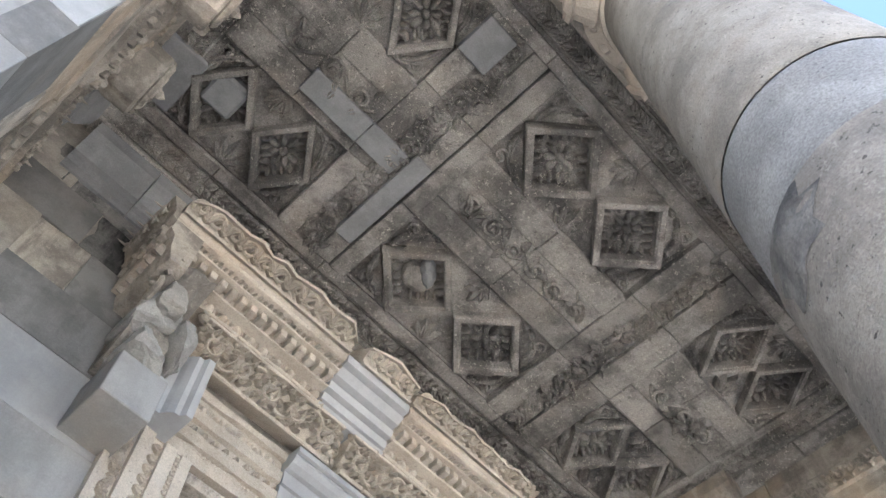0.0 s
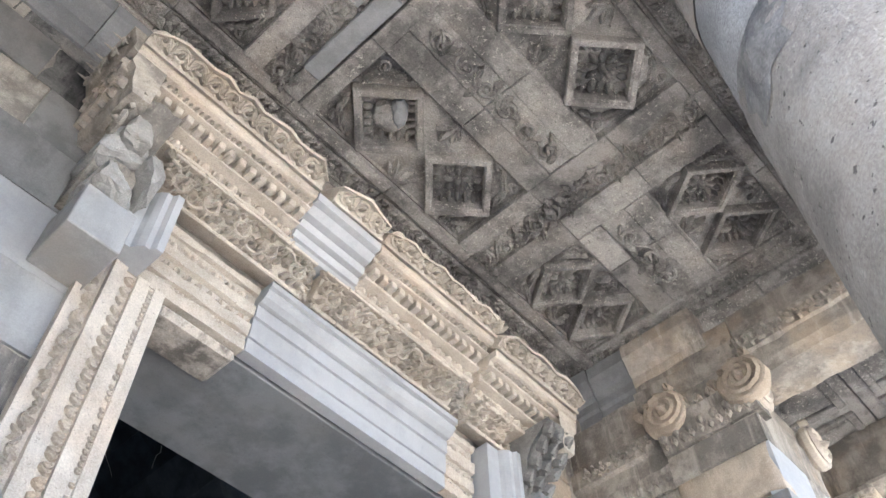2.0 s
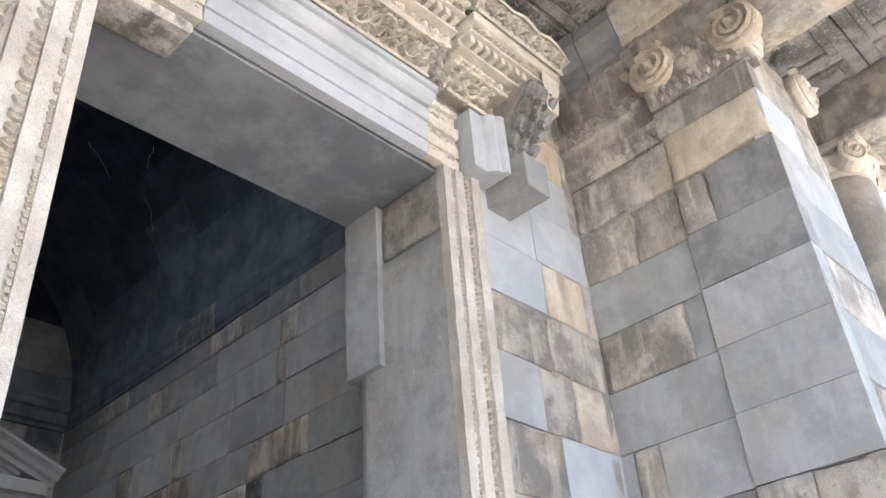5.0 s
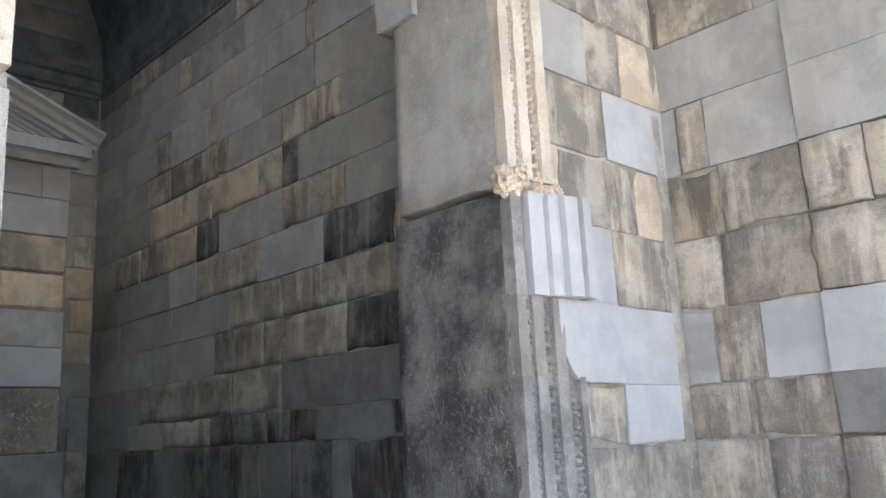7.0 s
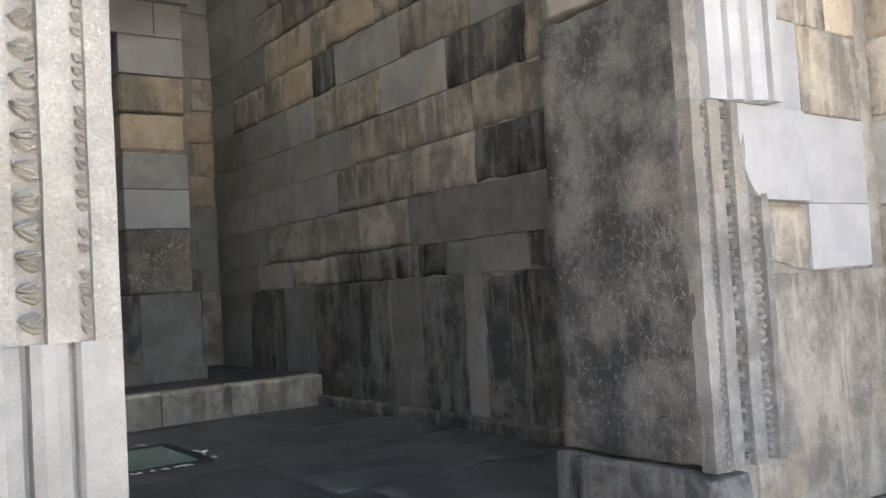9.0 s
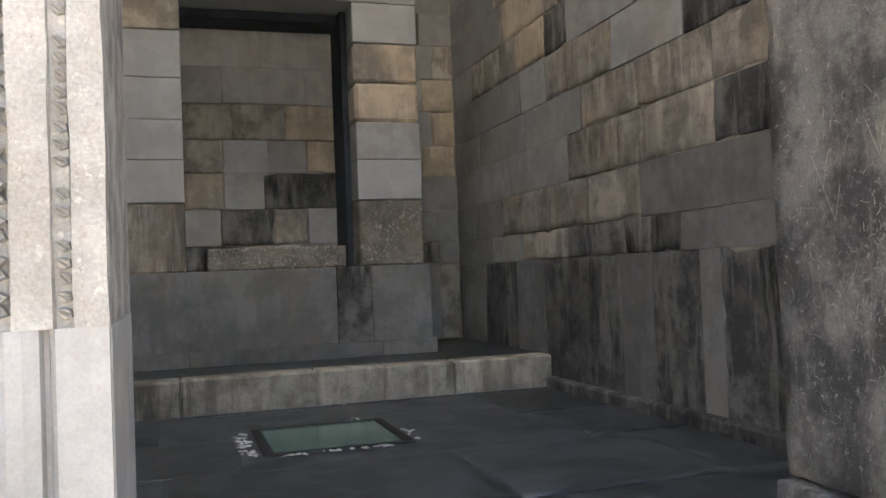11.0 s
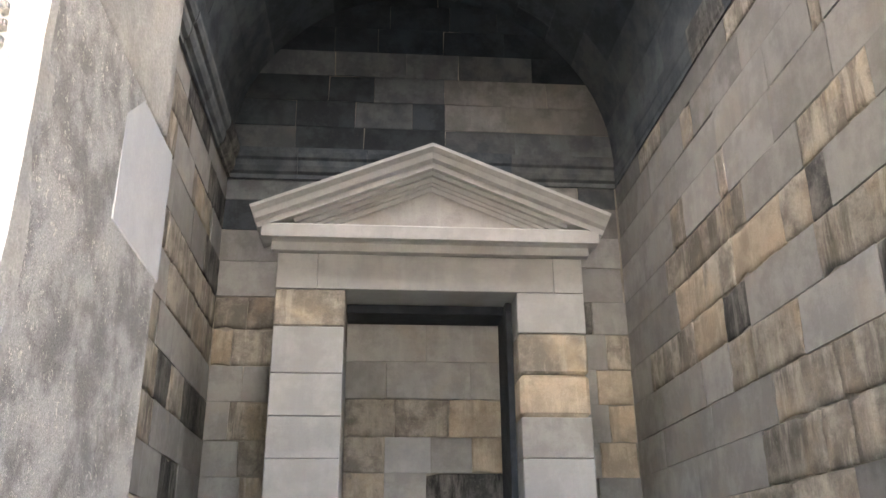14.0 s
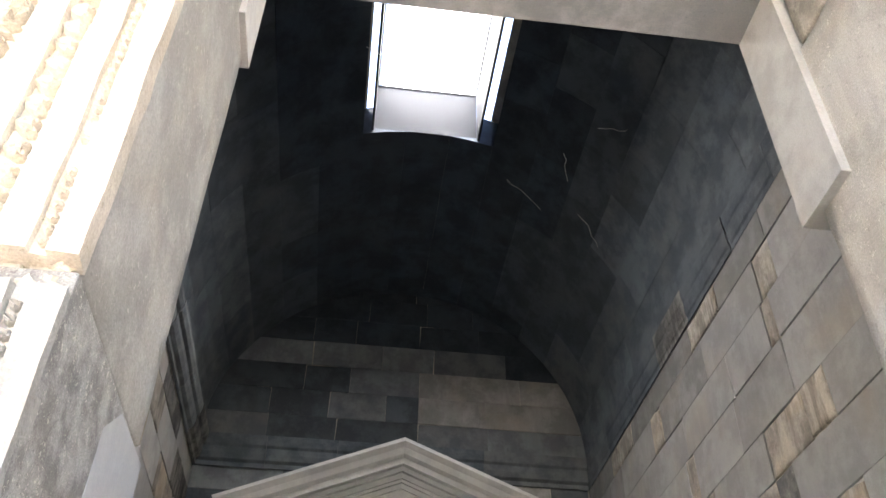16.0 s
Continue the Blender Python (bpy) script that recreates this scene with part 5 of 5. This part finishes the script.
# cornice: egg row, dentils, leaf row, plain face, carved top member
up2 = Vector((0, -0.12, 0.14)).normalized()
FS = frame_of((0, -0.53, 5.93), (1, 0, 0), tuple(up2), (0, -up2.z, up2.y))
for u0, u1, m, carved, lo in ((-2.0, -0.66, CARVED, 1, 1.0), (-0.65, -0.1, PALE, 0, 1.0), (-0.09, 1.05, CARVED, 1, 0.8), (1.07, 2.0, CARVED, 1, 1.0)):
    dz = -0.1 if u0 > 1.0 else 0.0
    fn = Matrix.Translation((0, 0, dz)) @ FN
    s = Shape(fn)
    body = [(0.0, 5.63), (0.28, 5.63), (0.30, 5.65), (0.25, 5.655), (0.25, 5.67), (0.31, 5.675), (0.33, 5.72), (0.30, 5.725), (0.30, 5.74), (0.36, 5.745), (0.38, 5.79), (0.34, 5.795), (0.34, 5.81), (0.42, 5.815), (0.47, 5.85), (0.44, 5.855), (0.44, 5.865), (0.51, 5.87), (0.52, 5.93), (0.0, 5.93)] if not carved else [(0.0, 5.63), (0.295, 5.63), (0.305, 5.642), (0.268, 5.646), (0.28, 5.714), (0.37, 5.717), (0.375, 5.729), (0.345, 5.733), (0.355, 5.80), (0.46, 5.803), (0.465, 5.815), (0.43, 5.819), (0.452, 5.864), (0.50, 5.868), (0.515, 5.878), (0.515, 5.925), (0.52, 5.93), (0.0, 5.93)]
    s.run(body, u0, u1, int((u1 - u0) / 0.1) if carved else 1, 0.003 if carved else 0, True, pr)
    if carved:
        lv = Shape(fn)
        u = u0 + 0.05
        while u < u1 - 0.03:
            piece("egg", CORNICE_EGG, portal, fn @ Matrix.Translation((u, 5.681, 0.272)))
            lv.leaf(u + 0.0525, 5.714, 0.272, 0.07, 0.02, 0.035, math.pi)
            u += 0.105
        u = u0 + 0.03
        while u < u1 - 0.05:
            piece("dentil", DENTIL, portal, fn @ Matrix.Translation((u, 5.736, 0.35)))
            lv.leaf(u + 0.02, 5.817, 0.428, 0.05, 0.036, 0.06, 0.0)
            lv.leaf(u + 0.058, 5.817, 0.428, 0.046, 0.028, 0.052, 0.0)
            u += 0.078
        part("carved_leaves", lv, m, portal)["kind"] = "stuff"
    part("cornice", s, m, portal, "" if carved else "new smooth grey stone with plain mouldings")
    if carved or u0 < 0:
        a, b = (u0, u1) if carved else (-0.55, -0.12)
        top, steps, p, f = [], max(4, int((b - a) / 0.09)), [], []
        fs = Matrix.Translation((0, 0, dz)) @ FS
        s = Shape(fs)
        h = 0.19
        for i in range(steps + 1):
            u = a + (b - a) * i / steps
            end = min(i, steps - i) / steps
            hh = (h - pr.uniform(0, 0.05) - (0.06 if end == 0 else 0)) * lo
            top.append((u, hh))
        for u, hh in top:
            p += [(u, 0.0, -0.3), (u, 0.0, 0.022), (u, 0.016, 0.026), (u, 0.02, -0.015), (u, hh * 0.86, -0.01), (u, hh * 0.89, 0.035), (u, hh, 0.03), (u, hh, -0.3)]
        for i in range(steps):
            f += [(8 * i + j, 8 * i + 8 + j, 8 * i + 9 + j, 8 * i + j + 1) for j in range(7)]
        f += [tuple(range(8)), tuple(range(8 * steps, 8 * steps + 8))[::-1]]
        s.add(p, f)
        u, i = a + 0.07, 0
        while u < b - 0.05:
            s.spiral(u, 0.082, -0.012, 0.056, 1.3, 1.5 if i % 2 else 4.6, 1 if i % 2 else -1, 0.012, 0.045)
            s.tube([(u + 0.062 * math.cos(q), 0.06 + 0.075 * math.sin(q), 0.008) for q in [0.1 + 0.3 * w for w in range(11)]], 0.009, 4)
            for q in (-0.5, 0.0, 0.5):
                s.leaf(u + 0.062, 0.025, -0.012, 0.12, 0.032, 0.05, q)
            s.dome(u + 0.02, 0.02, 0.012, 0.02, 0.016, 0.02, 6, 2)
            u += 0.125
            i += 1
        part("top_member", s, CARVED, portal, "cream carved top of the cornice with a broken edge")
# cornice ends return to the wall
for side in (-1, 1):
    dz = -0.1 if side > 0 else 0
    fe = frame_of((side * 2.0, 0, dz), (0, -1, 0), (0, 0, 1), (side, 0, 0))
    s = Shape(fe)
    s.run([(-0.2, 5.5), (-0.08, 5.5), (-0.05, 5.6), (-0.04, 5.72), (0.0, 5.76), (0.0, 5.86), (0.03, 5.88), (0.03, 5.94), (0.09, 6.08), (-0.2, 6.08)], 0.0, 0.5, 6, 0.006, True, pr)
    for i in range(5):
        s.leaf(0.05 + i * 0.09, 5.6, -0.06, 0.11, 0.07, 0.06, 0.0)
        s.box((0.03 + i * 0.09, 5.735, -0.05), (0.078 + i * 0.09, 5.795, 0.025), 0.004)
        s.leaf(0.05 + i * 0.09, 5.81, -0.01, 0.07, 0.06, 0.05, 0.0)
        s.spiral(0.06 + i * 0.09, 6.0, 0.05, 0.042, 1.2, 1.0, 1, 0.012, 0.05)
    # left end in the darker brown stone, which stands for its shade
    part("cornice_end", s, OLD if side < 0 else CARVED, portal)

# consoles under the cornice ends, with plain new blocks let in below
for side in (-1, 1):
    con = thing("console", "carved stone bracket beside the door with a plain new block below", "bracket", "door consoles")
    x0, x1 = sorted((side * 1.62, side * 1.86))
    s = Shape()
    prof = []
    for k in range(15):
        a = k / 14
        prof.append((-0.12 - 0.40 * a ** 1.3 - 0.05 * math.sin(a * math.pi * 2), 4.98 + 0.58 * a))
    for i, x in enumerate((x0, x0 + 0.05, x0 + 0.09, x1 - 0.09, x1 - 0.05, x1)):
        dent = (0, 0.025, 0.0, 0.0, 0.025, 0)[i]
        s.v += [Vector((x, y + dent + pr.uniform(-0.012, 0.012), z)) for y, z in prof]
    n = len(prof)
    for i in range(5):
        for j in range(n - 1):
            s.f.append((i * n + j, i * n + j + 1, (i + 1) * n + j + 1, (i + 1) * n + j))
    for i in (0, 5):
        s.f.append(tuple(range(i * n, i * n + n)) + (len(s.v), len(s.v) + 1))
        x = x0 if i == 0 else x1
        s.v += [Vector((x, 0.03, prof[-1][1])), Vector((x, 0.03, prof[0][1]))]
    s.f.append((4 * 0 + 0, n * 5, n * 6 + 3, n * 6 + 1))
    s.m = [0] * len(s.f)
    part("bracket", s, GREYED if side > 0 else OLD, con)
    if side > 0:
        rise = Vector((0, -0.40, 0.58)).normalized()
        s = Shape(frame_of((x0, -0.14, 4.99), (1, 0, 0), tuple(rise), (0, -rise.z, rise.y)))
        for j in range(5):
            for i in range(3):
                s.leaf(0.04 + 0.08 * i, 0.02 + 0.125 * j, -0.005, 0.15, 0.075, 0.075, (i - 1) * -0.3)
        part("acanthus", s, GREYED, con)["kind"] = "stuff"
    s = Shape(frame_of((side * (x1 if side > 0 else -x0), 0, 0), (0, -1, 0), (0, 0, 1), (side, 0, 0)))
    s.spiral(0.38, 5.38, 0.0, 0.11, 1.8, 0.5, 1, 0.02, 0.03)
    part("side_scroll", s, GREYED if side > 0 else OLD, con)
    s = Shape()
    bx0, bx1, bz0, bz1, by = (1.62, 1.86, 4.72, 5.0, -0.36) if side > 0 else (-1.84, -1.56, 4.55, 4.86, -0.34)
    s.box((bx0, by, bz0), (bx1, 0.02, bz1), 0.006)
    part("plain_block", s, NEW, con, "smooth new grey stone block")
    s = Shape(frame_of((side * 1.34 if side > 0 else -1.6, 0, 0), (0, 0, 1), (1, 0, 0), (0, -1, 0)))
    s.run([(0.0, 0.0), (0.16, 0.0), (0.16, 0.12), (0.19, 0.14), (0.22, 0.17), (0.22, 0.2), (0.25, 0.22), (0.25, 0.26), (0.0, 0.26)], 4.86, 5.36)
    part("moulded_block", s, PALE, con, "pale new stone block with plain mouldings")
# rough broken stone over the left bracket
rubble = thing("broken_stone", "rough broken pale stone above the door bracket", "broken stone")
for (x0, x1), (y0, y1), (z0, z1), count in (((-1.86, -1.56), (-0.38, 0.0), (4.88, 5.12), 26), ((-1.90, -1.6), (-0.34, 0.0), (5.14, 5.5), 24), ((-1.66, -1.5), (-0.4, -0.05), (5.1, 5.46), 20), ((-1.84, -1.66), (-0.44, -0.2), (5.3, 5.54), 16)):
    b = bmesh.new()
    for k in range(count):
        p = [pr.uniform(-1, 1) for q in range(3)]
        far = max(abs(q) for q in p)
        p = [q / far * pr.uniform(0.82, 1.0) for q in p]
        b.verts.new(((x0 + x1) / 2 + p[0] * (x1 - x0) / 2, (y0 + y1) / 2 + p[1] * (y1 - y0) / 2, (z0 + z1) / 2 + p[2] * (z1 - z0) / 2))
    hull = bmesh.ops.convex_hull(b, input=b.verts)
    bmesh.ops.delete(b, geom=list(set(hull["geom_interior"] + hull["geom_unused"])), context="VERTS")
    bmesh.ops.subdivide_edges(b, edges=b.edges, cuts=4, use_grid_fill=True)
    for v in b.verts:
        v.co += Vector((noise.noise(v.co * 17), noise.noise(v.co * 17 + Vector((9, 0, 0))), noise.noise(Vector((v.co.x * 40, v.co.y * 40, v.co.z * 30))))) * 0.015
    me = bpy.data.meshes.new("chunk")
    b.to_mesh(me)
    b.free()
    me.materials.append(GRAINY)
    new("chunk", me).parent = rubble


# ---- columns ----
def lathe(s, x, y, prof, seg=48, wobble=0.0, rnd=None):
    pts = []
    for z, r in prof:
        for i in range(seg):
            rr = r + (rnd.uniform(-wobble, wobble) if wobble else 0)
            pts.append((x + rr * math.cos(2 * math.pi * i / seg), y + rr * math.sin(2 * math.pi * i / seg), z))
    f = [(j * seg + i, j * seg + (i + 1) % seg, (j + 1) * seg + (i + 1) % seg, (j + 1) * seg + i) for j in range(len(prof) - 1) for i in range(seg)]
    s.add(pts, f)


def shaft_radius(z):
    k = max(0.0, min(1.0, (z + 0.14) / 6.1))
    return 0.395 - 0.075 * k ** 1.6


def column(x, y, label, drums):
    col = thing("column", label, "column", "temple columns")
    for z0, z1, m in drums:
        s = Shape()
        thin = 0.006 if m is DRUM else 0.0
        prof = [(z0 + 0.0005, shaft_radius(z0) - 0.003), (z0 + 0.006, shaft_radius(z0))]
        prof += [(z0 + (z1 - z0) * k / 8, shaft_radius(z0 + (z1 - z0) * k / 8)) for k in range(1, 8)]
        prof += [(z1 - 0.006, shaft_radius(z1)), (z1 - 0.0005, shaft_radius(z1) - 0.003)]
        lathe(s, x, y, [(z, r - thin) for z, r in prof], 56, 0.0008, cr)
        smooth(part("drum", s, m, col))
    s = Shape()
    lathe(s, x, y, [(-0.14, 0.47), (-0.05, 0.49), (-0.01, 0.46), (0.03, 0.42), (0.1, 0.45), (0.14, 0.40), (0.15, 0.2)], 40)
    smooth(part("base", s, OLD, col))
    s = Shape()
    lathe(s, x, y, [(5.955, 0.30), (5.96, 0.34), (6.0, 0.345), (6.03, 0.33), (6.06, 0.36), (6.14, 0.42), (6.18, 0.40), (6.2, 0.2)], 40)
    for i in range(16):
        a = 2 * math.pi * i / 16
        s.frame = frame_of((x, y, 6.1), (-math.sin(a), math.cos(a), 0), (0, 0, 1), (math.cos(a), math.sin(a), 0))
        s.dome(0, 0, 0.36, 0.045, 0.055, 0.05, 7, 2)
    part("echinus", s, CARVED, col)
    for sx in (-1, 1):
        for sy in (-1, 1):
            d = Vector((sx, sy, 0)).normalized()
            s = Shape(frame_of((x + sx * 0.33, y + sy * 0.33, 6.12), (-sy * 0.707, sx * 0.707, 0), (0, 0, 1), tuple(d)))
            s.dome(0, 0, -0.12, 0.16, 0.16, 0.16, 14, 2)
            s.spiral(0, 0, -0.01, 0.14, 2.1, 1.2, 1, 0.024, 0.05)
            part("volute", s, CARVED, col)
    s = Shape()
    s.box((x - 0.43, y - 0.43, 6.2), (x + 0.43, y + 0.43, 6.3), 0.03)
    part("abacus", s, OLD, col)
    return col


column(-1.02, -3.28, "grey-brown stone column with a pale new drum in the porch", ((0.14, 1.3, SHAFT), (1.3, 3.22, SHAFT), (3.22, 3.67, DRUM), (3.67, 4.9, SHAFT), (4.9, 5.96, SHAFT)))
model = column(1.1, -3.28, "weathered grey-brown stone column of the temple colonnade", ((0.14, 1.6, SHAFT), (1.6, 3.1, SHAFT), (3.1, 4.5, DRUM), (4.5, 5.96, SHAFT)))
for x, y in [(-5.4, -3.28), (-3.25, -3.28), (3.25, -3.28), (5.4, -3.28)] + [(x, y) for x in (-5.4, 5.4) for y in (-1.25, 0.9, 3.0, 5.2)]:
    copy_thing(model, pose(x - 1.1, y + 3.28, 0))
fb2 = thing("beam_front", "carved stone beam resting on the front columns", "beam", "porch beams", "structure")
for a, b in ((-5.9, -4.3), (-4.3, -2.1), (-2.1, 0.05), (0.05, 2.2), (2.2, 4.3), (4.3, 5.9)):
    s = Shape()
    s.box((a + 0.004, -3.72, 6.3), (b - 0.004, -2.95, 6.86), 0.02)
    part("beam_block", s, OLD, fb2)
for sx in (-1, 1):
    bs2 = thing("beam_side", "stone beam resting on the side columns", "beam", "porch beams", "structure")
    for y in range(-3, 7, 2):
        s = Shape()
        x0, x1 = sorted((sx * 5.02, sx * 5.8))
        s.box((x0, y + 0.004 + (0.0 if y > -3 else 0.06), 6.3), (x1, y + 1.996, 6.86), 0.02)
        part("beam_block", s, OLD, bs2)
roof_porch = solid("roof_porch", (-6.4, -4.12, 7.4), (6.4, 0.3, 7.9), OLD, "stone roof over the porch", "roof")
for sx in (-1, 1):
    x0, x1 = sorted((sx * 3.5, sx * 6.4))
    solid("roof_gallery", (x0, 0.3, 7.4), (x1, 9.0, 7.7), OLD, "stone roof over the side gallery", "roof")

# ---- glazed pit in the floor ----
GLASS = bpy.data.materials.new("green_glass")
GLASS.use_nodes = True
g = GLASS.node_tree.nodes["Principled BSDF"]
g.inputs["Base Color"].default_value, g.inputs["Roughness"].default_value = (0.085, 0.18, 0.155, 1), 0.18
IRON = bpy.data.materials.new("dark_iron")
IRON.use_nodes = True
g = IRON.node_tree.nodes["Principled BSDF"]
g.inputs["Base Color"].default_value, g.inputs["Roughness"].default_value, g.inputs["Metallic"].default_value = (0.035, 0.035, 0.037, 1), 0.6, 0.5
pit = thing("floor_glass", "rectangular green glass panel set in the dark stone floor", "glass panel")
GX0, GX1, GY0, GY1 = -0.42, 0.49, 4.02, 4.98
solid("glass_pane", (GX0, GY0, -0.03), (GX1, GY1, -0.002), GLASS, parent=pit)
for a, b in (((GX0 - 0.07, GY0 - 0.05, -0.05), (GX0, GY1 + 0.05, 0.006)), ((GX1, GY0 - 0.05, -0.05), (GX1 + 0.07, GY1 + 0.05, 0.006)), ((GX0, GY0 - 0.05, -0.05), (GX1, GY0, 0.006)), ((GX0, GY1, -0.05), (GX1, GY1 + 0.05, 0.006))):
    solid("frame_bar", a, b, IRON, parent=pit)
SALT = stone("white_mortar_crust", (0.5, 0.5, 0.48), (0.7, 0.7, 0.68), (0.6, 0.58, 0.53), 0.3, 0.0, 0.0, 0.9, 0.5, 0.1)
crust = Shape()
for k in range(70):
    side = cr.choice("lllbbrt")
    t = cr.random()
    x, y = {"l": (GX0 - 0.12 - abs(cr.gauss(0, 0.06)), GY0 + t * 0.9), "r": (GX1 + 0.1 + abs(cr.gauss(0, 0.04)), GY0 + t * 0.5), "b": (GX0 + t * 0.9, GY0 - 0.07 - abs(cr.gauss(0, 0.02))), "t": (0.1 + t * 0.5, GY1 + 0.08 + abs(cr.gauss(0, 0.05)))}[side]
    crust.frame = Matrix.Translation((x, y, -0.004))
    crust.dome(0, 0, 0, cr.uniform(0.01, 0.05), cr.uniform(0.006, 0.022), cr.uniform(0.004, 0.01), 6, 2, cr.uniform(0, 3))
tagged(part("mortar_crumbs", crust, SALT), "white mortar crumbs around the floor glass", "mortar", kind="stuff")
# low ledge along the foot of the side walls
for nm, x0, x1 in (("baseboard_east", XR - 0.1, XR + 0.01), ("baseboard_west", XL - 0.01, XL + 0.1)):
    ledge = thing(nm, "low worn stone ledge along the wall foot", "ledge", kind="structure")
    y = 0.92
    while y < 5.9:
        e = min(6.02, y + cr.uniform(0.8, 1.4))
        s = Shape()
        s.box((x0, y + 0.003, -0.05), (x1, e - 0.003, 0.1), 0.02)
        part("ledge_stone", s, DARK, ledge)
        y = e


# scratched marks and old graffiti on the door reveal and the end wall
CHALK = stone("pale_scratched_stone", (0.22, 0.21, 0.198), (0.33, 0.318, 0.3), (0.38, 0.35, 0.3), 0.3, 0.0, 0.0, 0.9, 0.3, 0.0)
gr = random.Random(12)
marks = Shape(FRR)
for k in range(480):
    if k % 3:
        u, v = gr.gauss(0.24, 0.15), gr.gauss(1.15, 0.28)
        u = abs(u - 0.05) + 0.05
    else:
        u, v = gr.uniform(0.06, 0.8), gr.uniform(0.5, 2.2)
    if u > 0.82:
        continue
    a, L = gr.choice((1.3, 1.8, 1.57, 0.9, 2.3, 0.3)) + gr.uniform(-0.25, 0.25), gr.uniform(0.01, 0.045)
    bend = gr.uniform(-0.5, 0.5)
    marks.tube([(u, v, 0.002), (u + 0.5 * L * math.cos(a), v + 0.5 * L * math.sin(a), 0.0025), (u + L * math.cos(a + bend), v + L * math.sin(a + bend), 0.002)], gr.uniform(0.0004, 0.0011), 4)
for u, v in ((0.25, 1.55), (0.34, 1.5), (0.55, 1.3), (0.6, 1.42), (0.14, 1.3)):
    for q in (1.9, 1.25):
        marks.tube([(u, v, 0.0), (u + 0.13 * math.cos(q) + 0.01, v + 0.13 * math.sin(q), 0.0015)], 0.0011, 4)
tagged(part("scratched_graffiti", marks, CHALK), "pale scratched marks on the dark door jamb", "graffiti", kind="stuff")
text_rows = Shape(FIR)
for row, (v, n0, n1) in enumerate(((1.02, -1.45, -0.42), (0.94, -1.4, -0.5), (0.86, -1.1, -0.5))):
    u = n0
    while u < n1:
        w = gr.uniform(0.01, 0.03)
        off = 0.036 if u < -0.86 else 0.001
        text_rows.box((u, v - 0.018 * gr.uniform(0.5, 1), off - 0.004), (u + w * 0.4, v + 0.018, off + 0.002), 0.001)
        if gr.random() < 0.7:
            text_rows.box((u, v - 0.004, off - 0.004), (u + w, v + 0.003, off + 0.002), 0.001)
        u += w + gr.uniform(0.006, 0.02)
tagged(part("carved_inscription", text_rows, CHALK), "worn illegible inscription on the dark stone block", "inscription", kind="stuff")

# irregular dark patch laid on the near column, below its newer drum
dark_patch = Shape()
p, ring = [], []
for k in range(22):
    a = 2 * math.pi * k / 22
    rr = 1 + gr.uniform(-0.3, 0.3)
    ang, z = radians(136) + 0.36 * rr * math.cos(a), 3.12 + 0.14 * rr * math.sin(a)
    r = shaft_radius(z) + 0.0025
    p.append((-1.02 + r * math.cos(ang), -3.28 + r * math.sin(ang), min(z, 3.212)))
r = shaft_radius(3.0) + 0.012
p.append((-1.02 + r * math.cos(radians(136)), -3.28 + r * math.sin(radians(136)), 3.14))
dark_patch.add(p, [(k, (k + 1) % 22, 22) for k in range(22)])
scar = part("scar", dark_patch, DARK, None)
near_column = [o for o in scene.objects if o.name == "column"][0]
scar.parent = near_column


# pale cracks in the sooty vault
cracks = Shape()
for ang0, y0, n, turn in ((0.75, 5.9, 7, 0.5), (0.80, 4.6, 6, -0.4), (0.92, 5.2, 5, 0.9), (1.15, 6.0, 7, 0.2), (1.9, 4.3, 5, 0.3)):
    pts, ang, y = [], math.pi - ang0, y0
    for k in range(n):
        pts.append((CX - (RAD - 0.012) * math.cos(ang), y, ZC + (RAD - 0.012) * math.sin(ang)))
        ang += 0.03 * math.cos(turn) + gr.uniform(-0.02, 0.02)
        y += 0.09 * math.sin(turn) + gr.uniform(-0.04, 0.04)
    cracks.tube(pts, 0.0035, 4, 0.5)
tagged(part("vault_cracks", cracks, SALT), "thin pale cracks across the sooty vault", "cracks", kind="stuff")
